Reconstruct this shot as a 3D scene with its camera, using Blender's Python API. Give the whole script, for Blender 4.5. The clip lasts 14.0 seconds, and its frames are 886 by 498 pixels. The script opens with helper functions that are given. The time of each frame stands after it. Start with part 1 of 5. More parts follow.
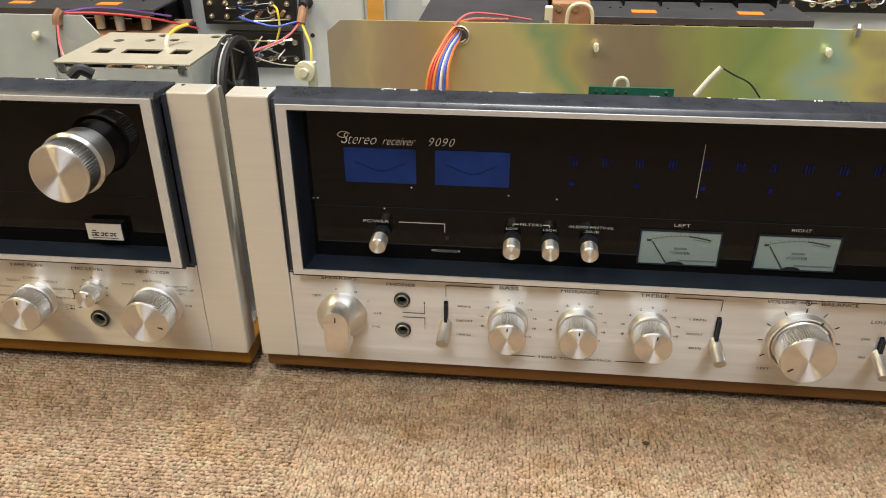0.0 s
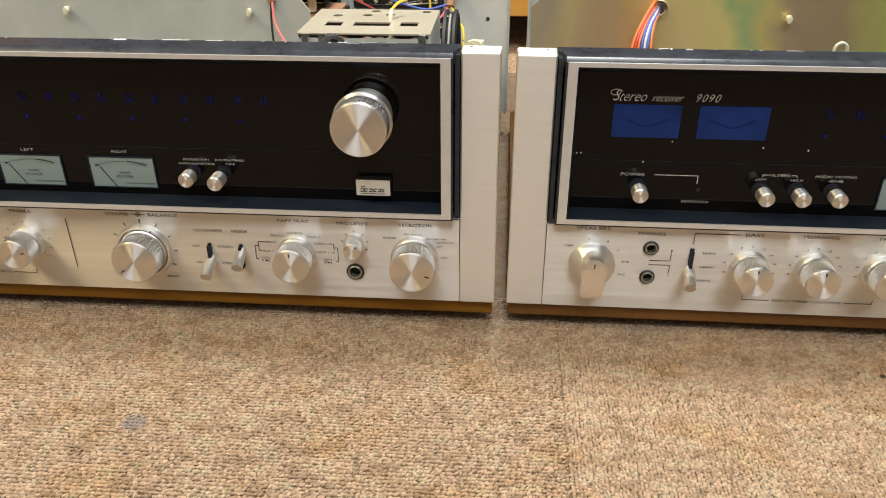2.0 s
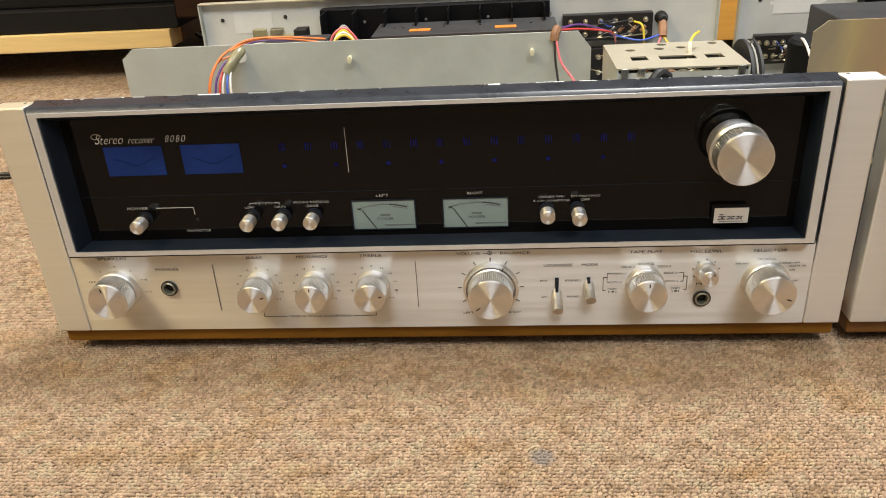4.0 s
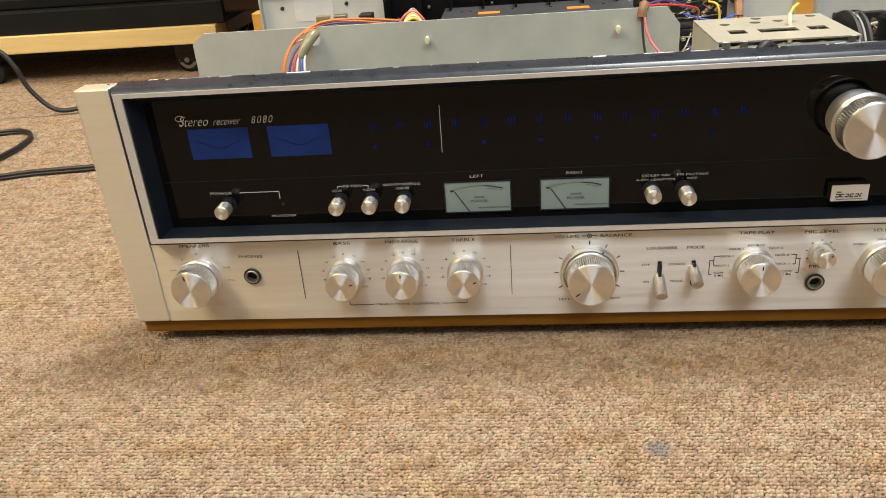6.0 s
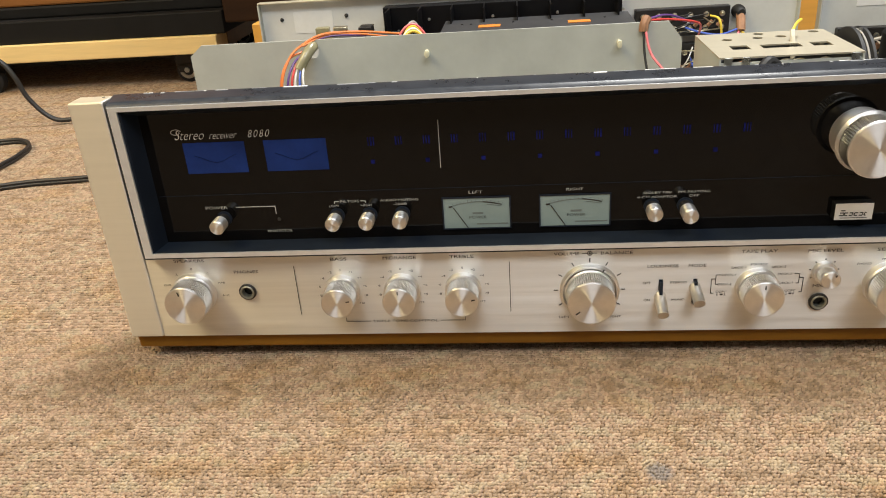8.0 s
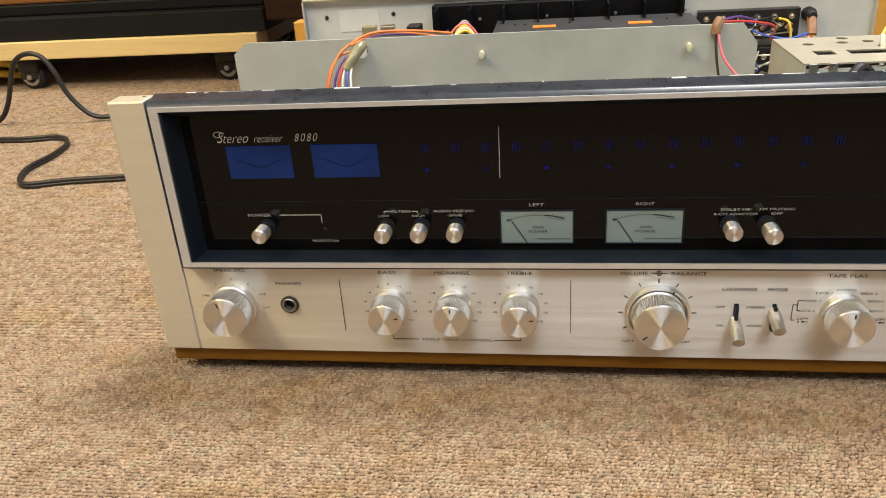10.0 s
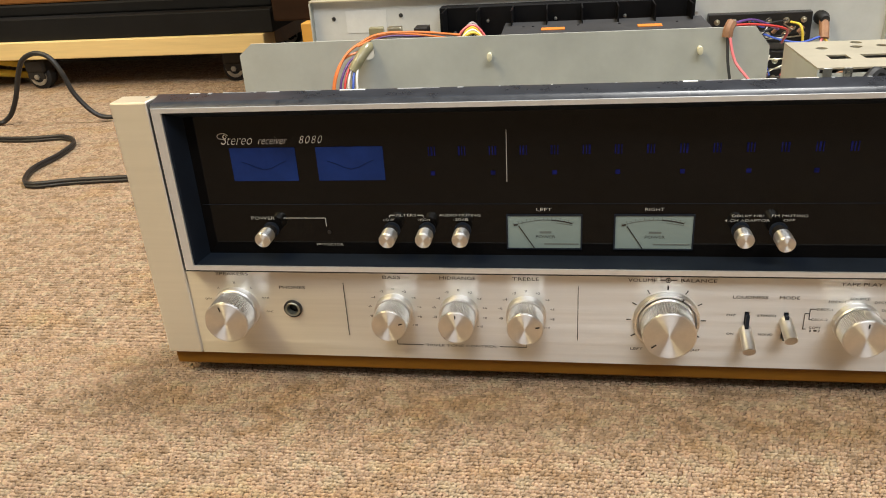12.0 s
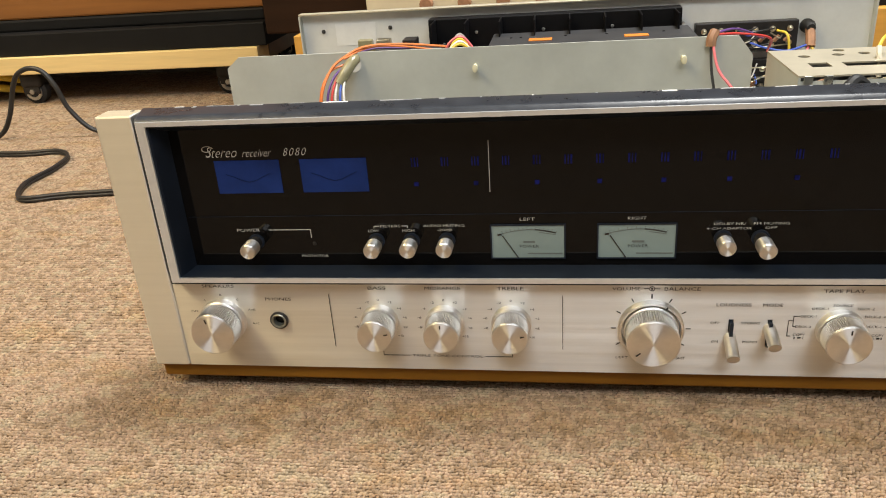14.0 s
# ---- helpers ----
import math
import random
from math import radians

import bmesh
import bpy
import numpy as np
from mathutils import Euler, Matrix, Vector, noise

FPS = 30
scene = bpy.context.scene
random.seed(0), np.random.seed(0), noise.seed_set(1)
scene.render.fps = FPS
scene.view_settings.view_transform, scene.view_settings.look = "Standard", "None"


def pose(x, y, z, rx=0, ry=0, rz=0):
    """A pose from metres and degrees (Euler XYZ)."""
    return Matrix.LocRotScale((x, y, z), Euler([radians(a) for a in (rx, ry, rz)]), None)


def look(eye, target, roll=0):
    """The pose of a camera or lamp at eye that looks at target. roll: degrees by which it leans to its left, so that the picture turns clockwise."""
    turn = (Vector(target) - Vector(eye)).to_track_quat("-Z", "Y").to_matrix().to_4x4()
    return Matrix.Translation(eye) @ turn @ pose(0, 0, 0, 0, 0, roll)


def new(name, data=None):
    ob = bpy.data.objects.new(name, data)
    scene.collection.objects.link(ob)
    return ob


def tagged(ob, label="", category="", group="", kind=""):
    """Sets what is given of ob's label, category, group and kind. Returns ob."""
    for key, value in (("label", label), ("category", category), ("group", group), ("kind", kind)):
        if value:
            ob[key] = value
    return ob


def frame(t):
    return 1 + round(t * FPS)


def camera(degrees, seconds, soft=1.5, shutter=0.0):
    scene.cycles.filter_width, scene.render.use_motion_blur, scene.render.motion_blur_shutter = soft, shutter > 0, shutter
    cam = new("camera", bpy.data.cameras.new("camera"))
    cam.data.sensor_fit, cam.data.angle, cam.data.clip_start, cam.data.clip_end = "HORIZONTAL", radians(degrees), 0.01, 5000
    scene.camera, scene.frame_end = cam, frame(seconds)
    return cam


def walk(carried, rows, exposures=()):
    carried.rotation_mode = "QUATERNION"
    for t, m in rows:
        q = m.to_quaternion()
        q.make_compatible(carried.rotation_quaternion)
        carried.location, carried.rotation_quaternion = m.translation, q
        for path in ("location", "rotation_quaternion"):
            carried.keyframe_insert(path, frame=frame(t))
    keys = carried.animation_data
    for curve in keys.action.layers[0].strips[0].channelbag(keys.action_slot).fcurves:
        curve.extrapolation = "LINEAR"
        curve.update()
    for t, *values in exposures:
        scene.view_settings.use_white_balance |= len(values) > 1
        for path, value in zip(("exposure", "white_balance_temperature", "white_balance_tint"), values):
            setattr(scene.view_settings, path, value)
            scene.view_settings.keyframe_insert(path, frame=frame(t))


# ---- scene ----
cam = camera(59.5, 14.0, soft=1.0)
PATH = [
    (0, (0.677, -0.358, 0.297), (0.488, 1.383, -0.669), -0.4),
    (0.5, (0.666, -0.367, 0.3), (0.473, 1.37, -0.672), -0.4),
    (1, (0.652, -0.377, 0.296), (0.467, 1.358, -0.682), -0.3),
    (1.5, (0.611, -0.39, 0.291), (0.449, 1.349, -0.683), -0.0),
    (2, (0.524, -0.416, 0.287), (0.38, 1.334, -0.67), -0.3),
    (2.5, (0.432, -0.427, 0.288), (0.284, 1.335, -0.648), -1.3),
    (3, (0.368, -0.423, 0.308), (0.223, 1.352, -0.603), -2.2),
    (3.5, (0.328, -0.441, 0.315), (0.182, 1.346, -0.572), -2.8),
    (4, (0.31, -0.439, 0.3), (0.149, 1.344, -0.593), -3.4),
    (4.2, (0.296, -0.429, 0.287), (0.128, 1.356, -0.599), -3.4),
    (6.3, (0.262, -0.428, 0.283), (0.045, 1.352, -0.601), -4.7),
    (6.5, (0.263, -0.432, 0.286), (0.048, 1.35, -0.597), -4.7),
    (7, (0.268, -0.433, 0.286), (0.056, 1.353, -0.589), -4.7),
    (7.5, (0.267, -0.429, 0.291), (0.054, 1.359, -0.58), -4.5),
    (8, (0.263, -0.42, 0.284), (0.047, 1.371, -0.579), -4.3),
    (8.5, (0.263, -0.411, 0.28), (0.017, 1.38, -0.575), -4.4),
    (9, (0.254, -0.4, 0.279), (-0.019, 1.387, -0.577), -4.4),
    (11.5, (0.242, -0.385, 0.278), (-0.061, 1.398, -0.576), -3.8),
    (12, (0.244, -0.383, 0.277), (-0.064, 1.4, -0.573), -3.8),
    (12.5, (0.247, -0.385, 0.275), (-0.065, 1.401, -0.571), -3.9),
    (13, (0.243, -0.384, 0.278), (-0.06, 1.4, -0.574), -3.7),
    (13.5, (0.246, -0.381, 0.278), (-0.057, 1.408, -0.563), -3.9),
    (14, (0.253, -0.383, 0.277), (-0.056, 1.412, -0.549), -4.3),
]
walk(cam, [(t, look(eye, target, roll)) for t, eye, target, roll in PATH])

# ---------------------------------------------------------------- light
world = bpy.data.worlds.new("room_air")
world.use_nodes = True
world.node_tree.nodes["Background"].inputs[0].default_value = (0.9, 0.95, 1.0, 1)
world.node_tree.nodes["Background"].inputs[1].default_value = 0.05
scene.world = world


def ceiling_lamp(x, y, sx, sy, watts, colour):
    lamp = bpy.data.lights.new("ceiling_panel_light", "AREA")
    lamp.shape, lamp.size, lamp.size_y, lamp.energy, lamp.color = "RECTANGLE", sx, sy, watts, colour
    ob = new("ceiling_panel_light", lamp)
    ob.location = (x, y, 2.36)
    return ob


ceiling_lamp(0.80, -1.75, 2.40, 1.00, 70, (0.95, 0.98, 1.0))
ceiling_lamp(-1.4, -0.9, 1.25, 1.25, 66, (1.0, 0.80, 0.46))
ceiling_lamp(0.80, 0.50, 0.60, 0.50, 82, (0.98, 0.975, 0.95))

# ---------------------------------------------------------------- materials


def mat(name, colour, rough=0.5, metal=0.0, var=0.12, scale=60.0, bump=0.0, bump_scale=400.0, stretch=(1, 1, 1), coat=0.0, spec=0.5, rough_var=0.0):
    m = bpy.data.materials.new(name)
    m.use_nodes = True
    nt = m.node_tree
    n, l = nt.nodes, nt.links
    b = n["Principled BSDF"]
    b.inputs["Roughness"].default_value, b.inputs["Metallic"].default_value = rough, metal
    b.inputs["Specular IOR Level"].default_value = spec
    b.inputs["Coat Weight"].default_value = coat
    co = n.new("ShaderNodeTexCoord")
    mp = n.new("ShaderNodeMapping")
    mp.inputs["Scale"].default_value = stretch
    l.new(co.outputs["Object"], mp.inputs[0])
    if var > 0:
        no = n.new("ShaderNodeTexNoise")
        no.inputs["Scale"].default_value, no.inputs["Detail"].default_value, no.inputs["Roughness"].default_value = scale, 6, 0.65
        l.new(mp.outputs[0], no.inputs["Vector"])
        rp = n.new("ShaderNodeMapRange")
        rp.inputs["From Min"].default_value, rp.inputs["From Max"].default_value = 0.3, 0.7
        rp.inputs["To Min"].default_value, rp.inputs["To Max"].default_value = 1 - var, 1 + var
        l.new(no.outputs["Fac"], rp.inputs["Value"])
        mx = n.new("ShaderNodeVectorMath")
        mx.operation = "SCALE"
        mx.inputs[0].default_value = colour[:3]
        l.new(rp.outputs[0], mx.inputs["Scale"])
        l.new(mx.outputs[0], b.inputs["Base Color"])
        if rough_var > 0:
            rr = n.new("ShaderNodeMapRange")
            rr.inputs["From Min"].default_value, rr.inputs["From Max"].default_value = 0.3, 0.7
            rr.inputs["To Min"].default_value, rr.inputs["To Max"].default_value = max(rough - rough_var, 0.02), rough + rough_var
            l.new(no.outputs["Fac"], rr.inputs["Value"])
            l.new(rr.outputs[0], b.inputs["Roughness"])
    else:
        b.inputs["Base Color"].default_value = (*colour[:3], 1)
    if bump > 0:
        nb = n.new("ShaderNodeTexNoise")
        nb.inputs["Scale"].default_value, nb.inputs["Detail"].default_value = bump_scale, 4
        l.new(mp.outputs[0], nb.inputs["Vector"])
        bp = n.new("ShaderNodeBump")
        bp.inputs["Strength"].default_value, bp.inputs["Distance"].default_value = bump, 0.0006
        l.new(nb.outputs["Fac"], bp.inputs["Height"])
        l.new(bp.outputs[0], b.inputs["Normal"])
    return m


M_PLATE = mat("brushed_aluminium_plate", (0.81, 0.785, 0.735), 0.44, 0.95, 0.05, 90, 0.10, 500, (0.06, 1, 3.0), rough_var=0.05)
M_PILLAR = mat("satin_champagne_aluminium", (0.80, 0.77, 0.71), 0.48, 0.9, 0.03, 60, 0.03, 500, (0.1, 1, 3.0))
M_TRIM = mat("polished_trim_aluminium", (0.74, 0.76, 0.78), 0.38, 0.65, 0.06, 120, 0.05, 300)
M_STEEL = mat("zinc_plated_steel", (0.60, 0.60, 0.56), 0.32, 0.9, 0.12, 50, 0.08, 200, rough_var=0.08)
M_GREY = mat("grey_green_painted_steel", (0.53, 0.55, 0.51), 0.45, 0.1, 0.10, 22, 0.06, 300, rough_var=0.08)
M_GREY_LIGHT = mat("light_grey_rear_panel_paint", (0.68, 0.69, 0.67), 0.5, 0.05, 0.08, 30, 0.05, 300)
M_TUNER = mat("cream_passivated_tuner_steel", (0.60, 0.55, 0.43), 0.42, 0.5, 0.08, 40, 0.05, 300)
M_BLACK = mat("black_gloss_rail_plastic", (0.032, 0.036, 0.045), 0.30, 0, 0.3, 80, 0.02, 500, rough_var=0.05, spec=0.32)
M_RECESS = mat("black_satin_recess", (0.013, 0.018, 0.028), 0.40, 0, 0.2, 60, 0.0, spec=0.18)
M_GLASS = mat("smoked_dial_glass", (0.0045, 0.0040, 0.0038), 0.04, 0, 0.15, 30, 0.0, spec=0.21)
M_BLUE = mat("dark_blue_meter_filter", (0.010, 0.029, 0.140), 0.25, 0, 0.25, 45, spec=0.15)
M_BLUE_ARC = mat("blue_meter_scale_print", (0.006, 0.017, 0.080), 0.25, 0, 0.1, 60, spec=0.15)
M_BLUE_DIM = mat("dim_blue_scale_print", (0.006, 0.009, 0.085), 0.2, 0, 0.7, 200, spec=0.11)
M_WOOD = mat("amber_varnished_base_board", (0.21, 0.090, 0.010), 0.42, 0, 0.25, 25, 0.1, 200, (0.12, 1, 2), spec=0.25)
M_WOOD_DARK = mat("walnut_brown_base_board", (0.16, 0.068, 0.014), 0.45, 0, 0.25, 25, 0.1, 200, (0.12, 1, 2))
M_PINE = mat("pale_pine_plank", (0.84, 0.62, 0.28), 0.55, 0, 0.18, 14, 0.12, 120, (0.15, 1, 3))
M_ORANGE_WOOD = mat("orange_stained_beam", (0.62, 0.32, 0.06), 0.5, 0, 0.15, 14, 0.1, 120, (0.15, 1, 3))
M_VENEER = mat("brown_veneer", (0.25, 0.10, 0.025), 0.4, 0, 0.3, 16, 0.05, 120, (0.12, 1, 2.5))
# cabinet veneer far darker than M_VENEER, painting in the shade at the back
M_VENEER_SHADED = mat("shade_darkened_veneer", (0.024, 0.011, 0.005), 0.6, 0, 0.3, 16, 0.05, 120, (0.12, 1, 2.5), spec=0.12)
M_MATT_BLACK = mat("matt_black_paint", (0.006, 0.006, 0.0065), 0.65, 0, 0.3, 30, 0.1, 200, spec=0.25)
M_DARK_STEEL = mat("dark_grey_steel_cover", (0.055, 0.055, 0.058), 0.42, 0.2, 0.2, 25, 0.08, 300)
M_FIN = mat("black_anodised_fin", (0.005, 0.005, 0.006), 0.45, 0, 0.3, 40, spec=0.2)
M_BAKELITE = mat("black_bakelite", (0.018, 0.016, 0.015), 0.4, 0, 0.3, 60)
M_INK = mat("black_print_ink", (0.022, 0.02, 0.018), 0.5, 0, 0)
M_METER_INK = mat("faded_meter_print", (0.125, 0.145, 0.14), 0.5, 0, 0)
M_WHITE_INK = mat("pale_print_ink", (0.50, 0.49, 0.46), 0.5, 0, 0)
M_SILVER_INK = mat("silver_script_print", (0.66, 0.65, 0.62), 0.4, 0.2, 0)
M_METER = mat("pale_meter_card", (0.215, 0.280, 0.272), 0.45, 0, 0.06, 40)
M_BADGE = mat("white_badge_enamel", (0.66, 0.65, 0.62), 0.3, 0.2, 0.04, 80)
M_HOLE = mat("dark_hole", (0.006, 0.006, 0.006), 0.6, 0, 0)
M_NYLON = mat("cream_nylon", (0.74, 0.70, 0.50), 0.45, 0, 0.06, 60)
M_PAPER = mat("white_paper_label", (0.86, 0.86, 0.85), 0.7, 0, 0.05, 60)
M_PALE_LABEL = mat("grey_paper_label", (0.76, 0.77, 0.76), 0.7, 0, 0.05, 60)
M_ORANGE = mat("orange_sticker", (0.70, 0.22, 0.03), 0.5, 0, 0.06, 60)
M_CREAM = mat("cream_metal_face", (0.72, 0.64, 0.46), 0.4, 0.2, 0.06, 30)
M_RUBBER = mat("black_rubber", (0.015, 0.015, 0.016), 0.6, 0, 0.3, 60, 0.1)
M_CRUMB = mat("brown_crumb", (0.07, 0.045, 0.03), 0.9, 0, 0.4, 900, spec=0.1)
M_CABLE = mat("dark_grey_cable_sheath", (0.022, 0.021, 0.021), 0.42, 0, 0.2, 100)
M_PCB = mat("green_circuit_board", (0.02, 0.11, 0.07), 0.35, 0, 0.2, 80)
M_BROWN_TAPE = mat("brown_wax_tape", (0.33, 0.17, 0.09), 0.6, 0, 0.25, 120, 0.2)
M_BUSH = mat("dull_nickel_bush", (0.30, 0.30, 0.25), 0.4, 0.8, 0.1, 200)
M_BRACKET = mat("dull_zinc_bracket", (0.30, 0.31, 0.31), 0.5, 0.6, 0.2, 40, 0.1, 200)
M_OLD_SLEEVE = mat("aged_olive_sleeve", (0.26, 0.235, 0.135), 0.28, 0, 0.15, 120, spec=0.7)
M_BRASS = mat("tinned_brass", (0.75, 0.68, 0.52), 0.28, 1.0, 0.1, 100)
M_SLEEVE = mat("clear_yellowed_sleeve", (0.70, 0.66, 0.55), 0.3, 0, 0.1, 100)
WIRE = {k: mat(k + "_wire_insulation", c, 0.4, 0, 0.08, 200) for k, c in {
    "orange": (0.80, 0.22, 0.05), "red": (0.62, 0.06, 0.05), "blue": (0.06, 0.12, 0.50), "white": (0.72, 0.70, 0.66),
    "yellow": (0.75, 0.55, 0.06), "purple": (0.13, 0.06, 0.24), "black": (0.02, 0.02, 0.02), "pink": (0.70, 0.16, 0.18), "grey": (0.35, 0.34, 0.32)}.items()}


def spun_metal(name, colour, rough, amount):
    """Turned aluminium whose lathe marks fan the gloss out across them."""
    m = mat(name, colour, rough, 1.0, 0.04, 200)
    b = m.node_tree.nodes["Principled BSDF"]
    tg = m.node_tree.nodes.new("ShaderNodeTangent")
    tg.direction_type, tg.axis = "RADIAL", "Y"
    m.node_tree.links.new(tg.outputs[0], b.inputs["Tangent"])
    b.inputs["Anisotropic"].default_value, b.inputs["Anisotropic Rotation"].default_value = amount, 0.25
    return m


def brush(m, amount):
    """Stretches the gloss up and down, across the brush lines."""
    nt = m.node_tree
    tg = nt.nodes.new("ShaderNodeTangent")
    tg.direction_type, tg.axis = "RADIAL", "X"
    nt.links.new(tg.outputs[0], nt.nodes["Principled BSDF"].inputs["Tangent"])
    nt.nodes["Principled BSDF"].inputs["Anisotropic"].default_value = amount


M_SPUN = spun_metal("spun_aluminium", (0.84, 0.825, 0.805), 0.44, 0.97)
brush(M_PLATE, 0.9)
brush(M_PILLAR, 0.75)
M_KNURL = mat("knurled_aluminium", (0.80, 0.79, 0.775), 0.36, 1.0, 0.08, 300)
M_LEVER = mat("satin_aluminium_lever", (0.82, 0.81, 0.80), 0.36, 1.0, 0.04, 300)
M_KNOB_SIDE = spun_metal("turned_aluminium_side", (0.88, 0.87, 0.855), 0.42, 0.9)


def gold_chromate():
    """Yellow chromate plating: drifting interference colours, with lamp reflections painted in along x."""
    m = mat("iridescent_chromate_steel", (0.5, 0.42, 0.2), 0.33, 0.5, 0.1, 40)
    nt = m.node_tree
    n, l = nt.nodes, nt.links
    b = n["Principled BSDF"]
    co = n.new("ShaderNodeTexCoord")
    no = n.new("ShaderNodeTexNoise")
    no.inputs["Scale"].default_value, no.inputs["Detail"].default_value, no.inputs["Roughness"].default_value = 16, 2.5, 0.55
    no.inputs["Distortion"].default_value = 0.4
    l.new(co.outputs["Object"], no.inputs["Vector"])
    ax = n.new("ShaderNodeSeparateXYZ")
    l.new(co.outputs["Object"], ax.inputs[0])
    run = n.new("ShaderNodeMath")
    run.operation = "MULTIPLY_ADD"
    run.inputs[1].default_value, run.inputs[2].default_value = 2.2, -0.11
    l.new(ax.outputs["X"], run.inputs[0])
    sway = n.new("ShaderNodeMath")
    sway.operation = "MULTIPLY_ADD"
    sway.inputs[1].default_value = 0.24
    l.new(no.outputs["Fac"], sway.inputs[0])
    l.new(run.outputs[0], sway.inputs[2])
    cr = n.new("ShaderNodeValToRGB")
    e = cr.color_ramp.elements
    e[0].position, e[0].color = 0.03, (0.60, 0.50, 0.34, 1)
    e[1].position, e[1].color = 0.97, (0.62, 0.56, 0.22, 1)
    for p, c in ((0.09, (0.84, 0.66, 0.34)), (0.16, (0.72, 0.51, 0.30)), (0.21, (0.82, 0.58, 0.24)), (0.27, (0.98, 0.76, 0.36)), (0.33, (0.98, 0.82, 0.34)), (0.37, (0.52, 0.66, 0.30)),
                 (0.41, (0.80, 0.66, 0.26)), (0.46, (0.55, 0.40, 0.26)), (0.53, (0.50, 0.38, 0.22)), (0.59, (0.62, 0.64, 0.20)), (0.68, (0.46, 0.60, 0.20)), (0.74, (0.66, 0.76, 0.24)), (0.80, (0.66, 0.86, 0.62)), (0.85, (1.0, 0.88, 0.32)), (0.91, (0.66, 0.48, 0.28))):
        k = e.new(p)
        k.color = (*c, 1)
    l.new(sway.outputs[0], cr.inputs[0])
    l.new(cr.outputs[0], b.inputs["Base Color"])
    return m


M_GOLD = gold_chromate()


def carpet_material(name, loops):
    m = bpy.data.materials.new(name)
    m.use_nodes = True
    nt = m.node_tree
    n, l = nt.nodes, nt.links
    b = n["Principled BSDF"]
    b.inputs["Roughness"].default_value = 0.9
    b.inputs["Specular IOR Level"].default_value = 0.15
    co = n.new("ShaderNodeTexCoord")
    mp = n.new("ShaderNodeMapping")
    mp.inputs["Scale"].default_value = (1.0, 1.5, 1.0)
    l.new(co.outputs["Object"], mp.inputs[0])

    def noise_node(scale, detail, src):
        k = n.new("ShaderNodeTexNoise")
        k.inputs["Scale"].default_value, k.inputs["Detail"].default_value = scale, detail
        l.new(src, k.inputs["Vector"])
        return k.outputs["Fac"]

    big = noise_node(60, 4, mp.outputs[0])
    cr = n.new("ShaderNodeValToRGB")
    e = cr.color_ramp.elements
    e[0].position, e[0].color = 0.30, (0.285, 0.188, 0.115, 1)
    e[1].position, e[1].color = 0.72, (0.43, 0.325, 0.222, 1)
    for p, c in ((0.42, (0.30, 0.215, 0.142)), (0.47, (0.385, 0.276, 0.186)), (0.52, (0.33, 0.222, 0.150)), (0.57, (0.39, 0.294, 0.198)), (0.63, (0.335, 0.262, 0.174))):
        k = e.new(p)
        k.color = (*c, 1)
    l.new(big, cr.inputs[0])
    val = noise_node(420 if loops else 300, 3, co.outputs["Object"])
    if loops:
        g = n.new("ShaderNodeNewGeometry")
        val = g.outputs["Random Per Island"]
    rp = n.new("ShaderNodeMapRange")
    rp.inputs["To Min"].default_value, rp.inputs["To Max"].default_value = (0.78, 1.28) if loops else (0.44, 0.62)
    l.new(val, rp.inputs["Value"])
    mx = n.new("ShaderNodeVectorMath")
    mx.operation = "SCALE"
    l.new(cr.outputs[0], mx.inputs[0])
    l.new(rp.outputs[0], mx.inputs["Scale"])
    # random ochre patches, also painting in warm light thrown back onto the pile
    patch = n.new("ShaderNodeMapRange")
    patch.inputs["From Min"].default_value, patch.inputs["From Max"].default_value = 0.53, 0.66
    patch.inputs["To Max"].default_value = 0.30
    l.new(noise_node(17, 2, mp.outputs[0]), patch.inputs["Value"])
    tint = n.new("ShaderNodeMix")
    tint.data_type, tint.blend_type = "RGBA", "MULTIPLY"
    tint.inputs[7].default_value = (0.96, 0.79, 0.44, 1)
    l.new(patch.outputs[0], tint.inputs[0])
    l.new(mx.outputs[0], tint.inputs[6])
    # a grey scuff on the pile
    far = n.new("ShaderNodeVectorMath")
    far.operation = "DISTANCE"
    far.inputs[1].default_value = (0.328, -0.1035, 0.002)
    l.new(co.outputs["Object"], far.inputs[0])
    edge = n.new("ShaderNodeMapRange")
    edge.inputs["From Min"].default_value, edge.inputs["From Max"].default_value = 0.0045, 0.0085
    edge.inputs["To Min"].default_value, edge.inputs["To Max"].default_value = 0.75, 0.0
    l.new(far.outputs["Value"], edge.inputs["Value"])
    scuff = n.new("ShaderNodeMix")
    scuff.data_type = "RGBA"
    scuff.inputs[7].default_value = (0.20, 0.18, 0.17, 1)
    l.new(edge.outputs[0], scuff.inputs[0])
    l.new(tint.outputs[2], scuff.inputs[6])
    l.new(scuff.outputs[2], b.inputs["Base Color"])
    bp = n.new("ShaderNodeBump")
    bp.inputs["Strength"].default_value, bp.inputs["Distance"].default_value = (0.8, 0.0006) if loops else (0.9, 0.003)
    l.new(noise_node(1500 if loops else 260, 3, co.outputs["Object"]), bp.inputs["Height"])
    l.new(bp.outputs[0], b.inputs["Normal"])
    return m


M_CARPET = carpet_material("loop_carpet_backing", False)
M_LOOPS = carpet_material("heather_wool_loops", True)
# for the unseen south wall, made dark to hold reflections in the glass down
M_WALL_DARK = mat("unseen_wall_darkened", (0.10, 0.092, 0.085), 0.8, 0, 0.08, 4)
M_WALL = mat("off_white_wall_paint", (0.48, 0.47, 0.44), 0.8, 0, 0.05, 4)
# unseen ceiling; its blue tint gives the rail and recess their cool sheen
M_CEIL = mat("blue_tinted_ceiling", (0.56, 0.62, 0.70), 0.85, 0, 0.05, 6)

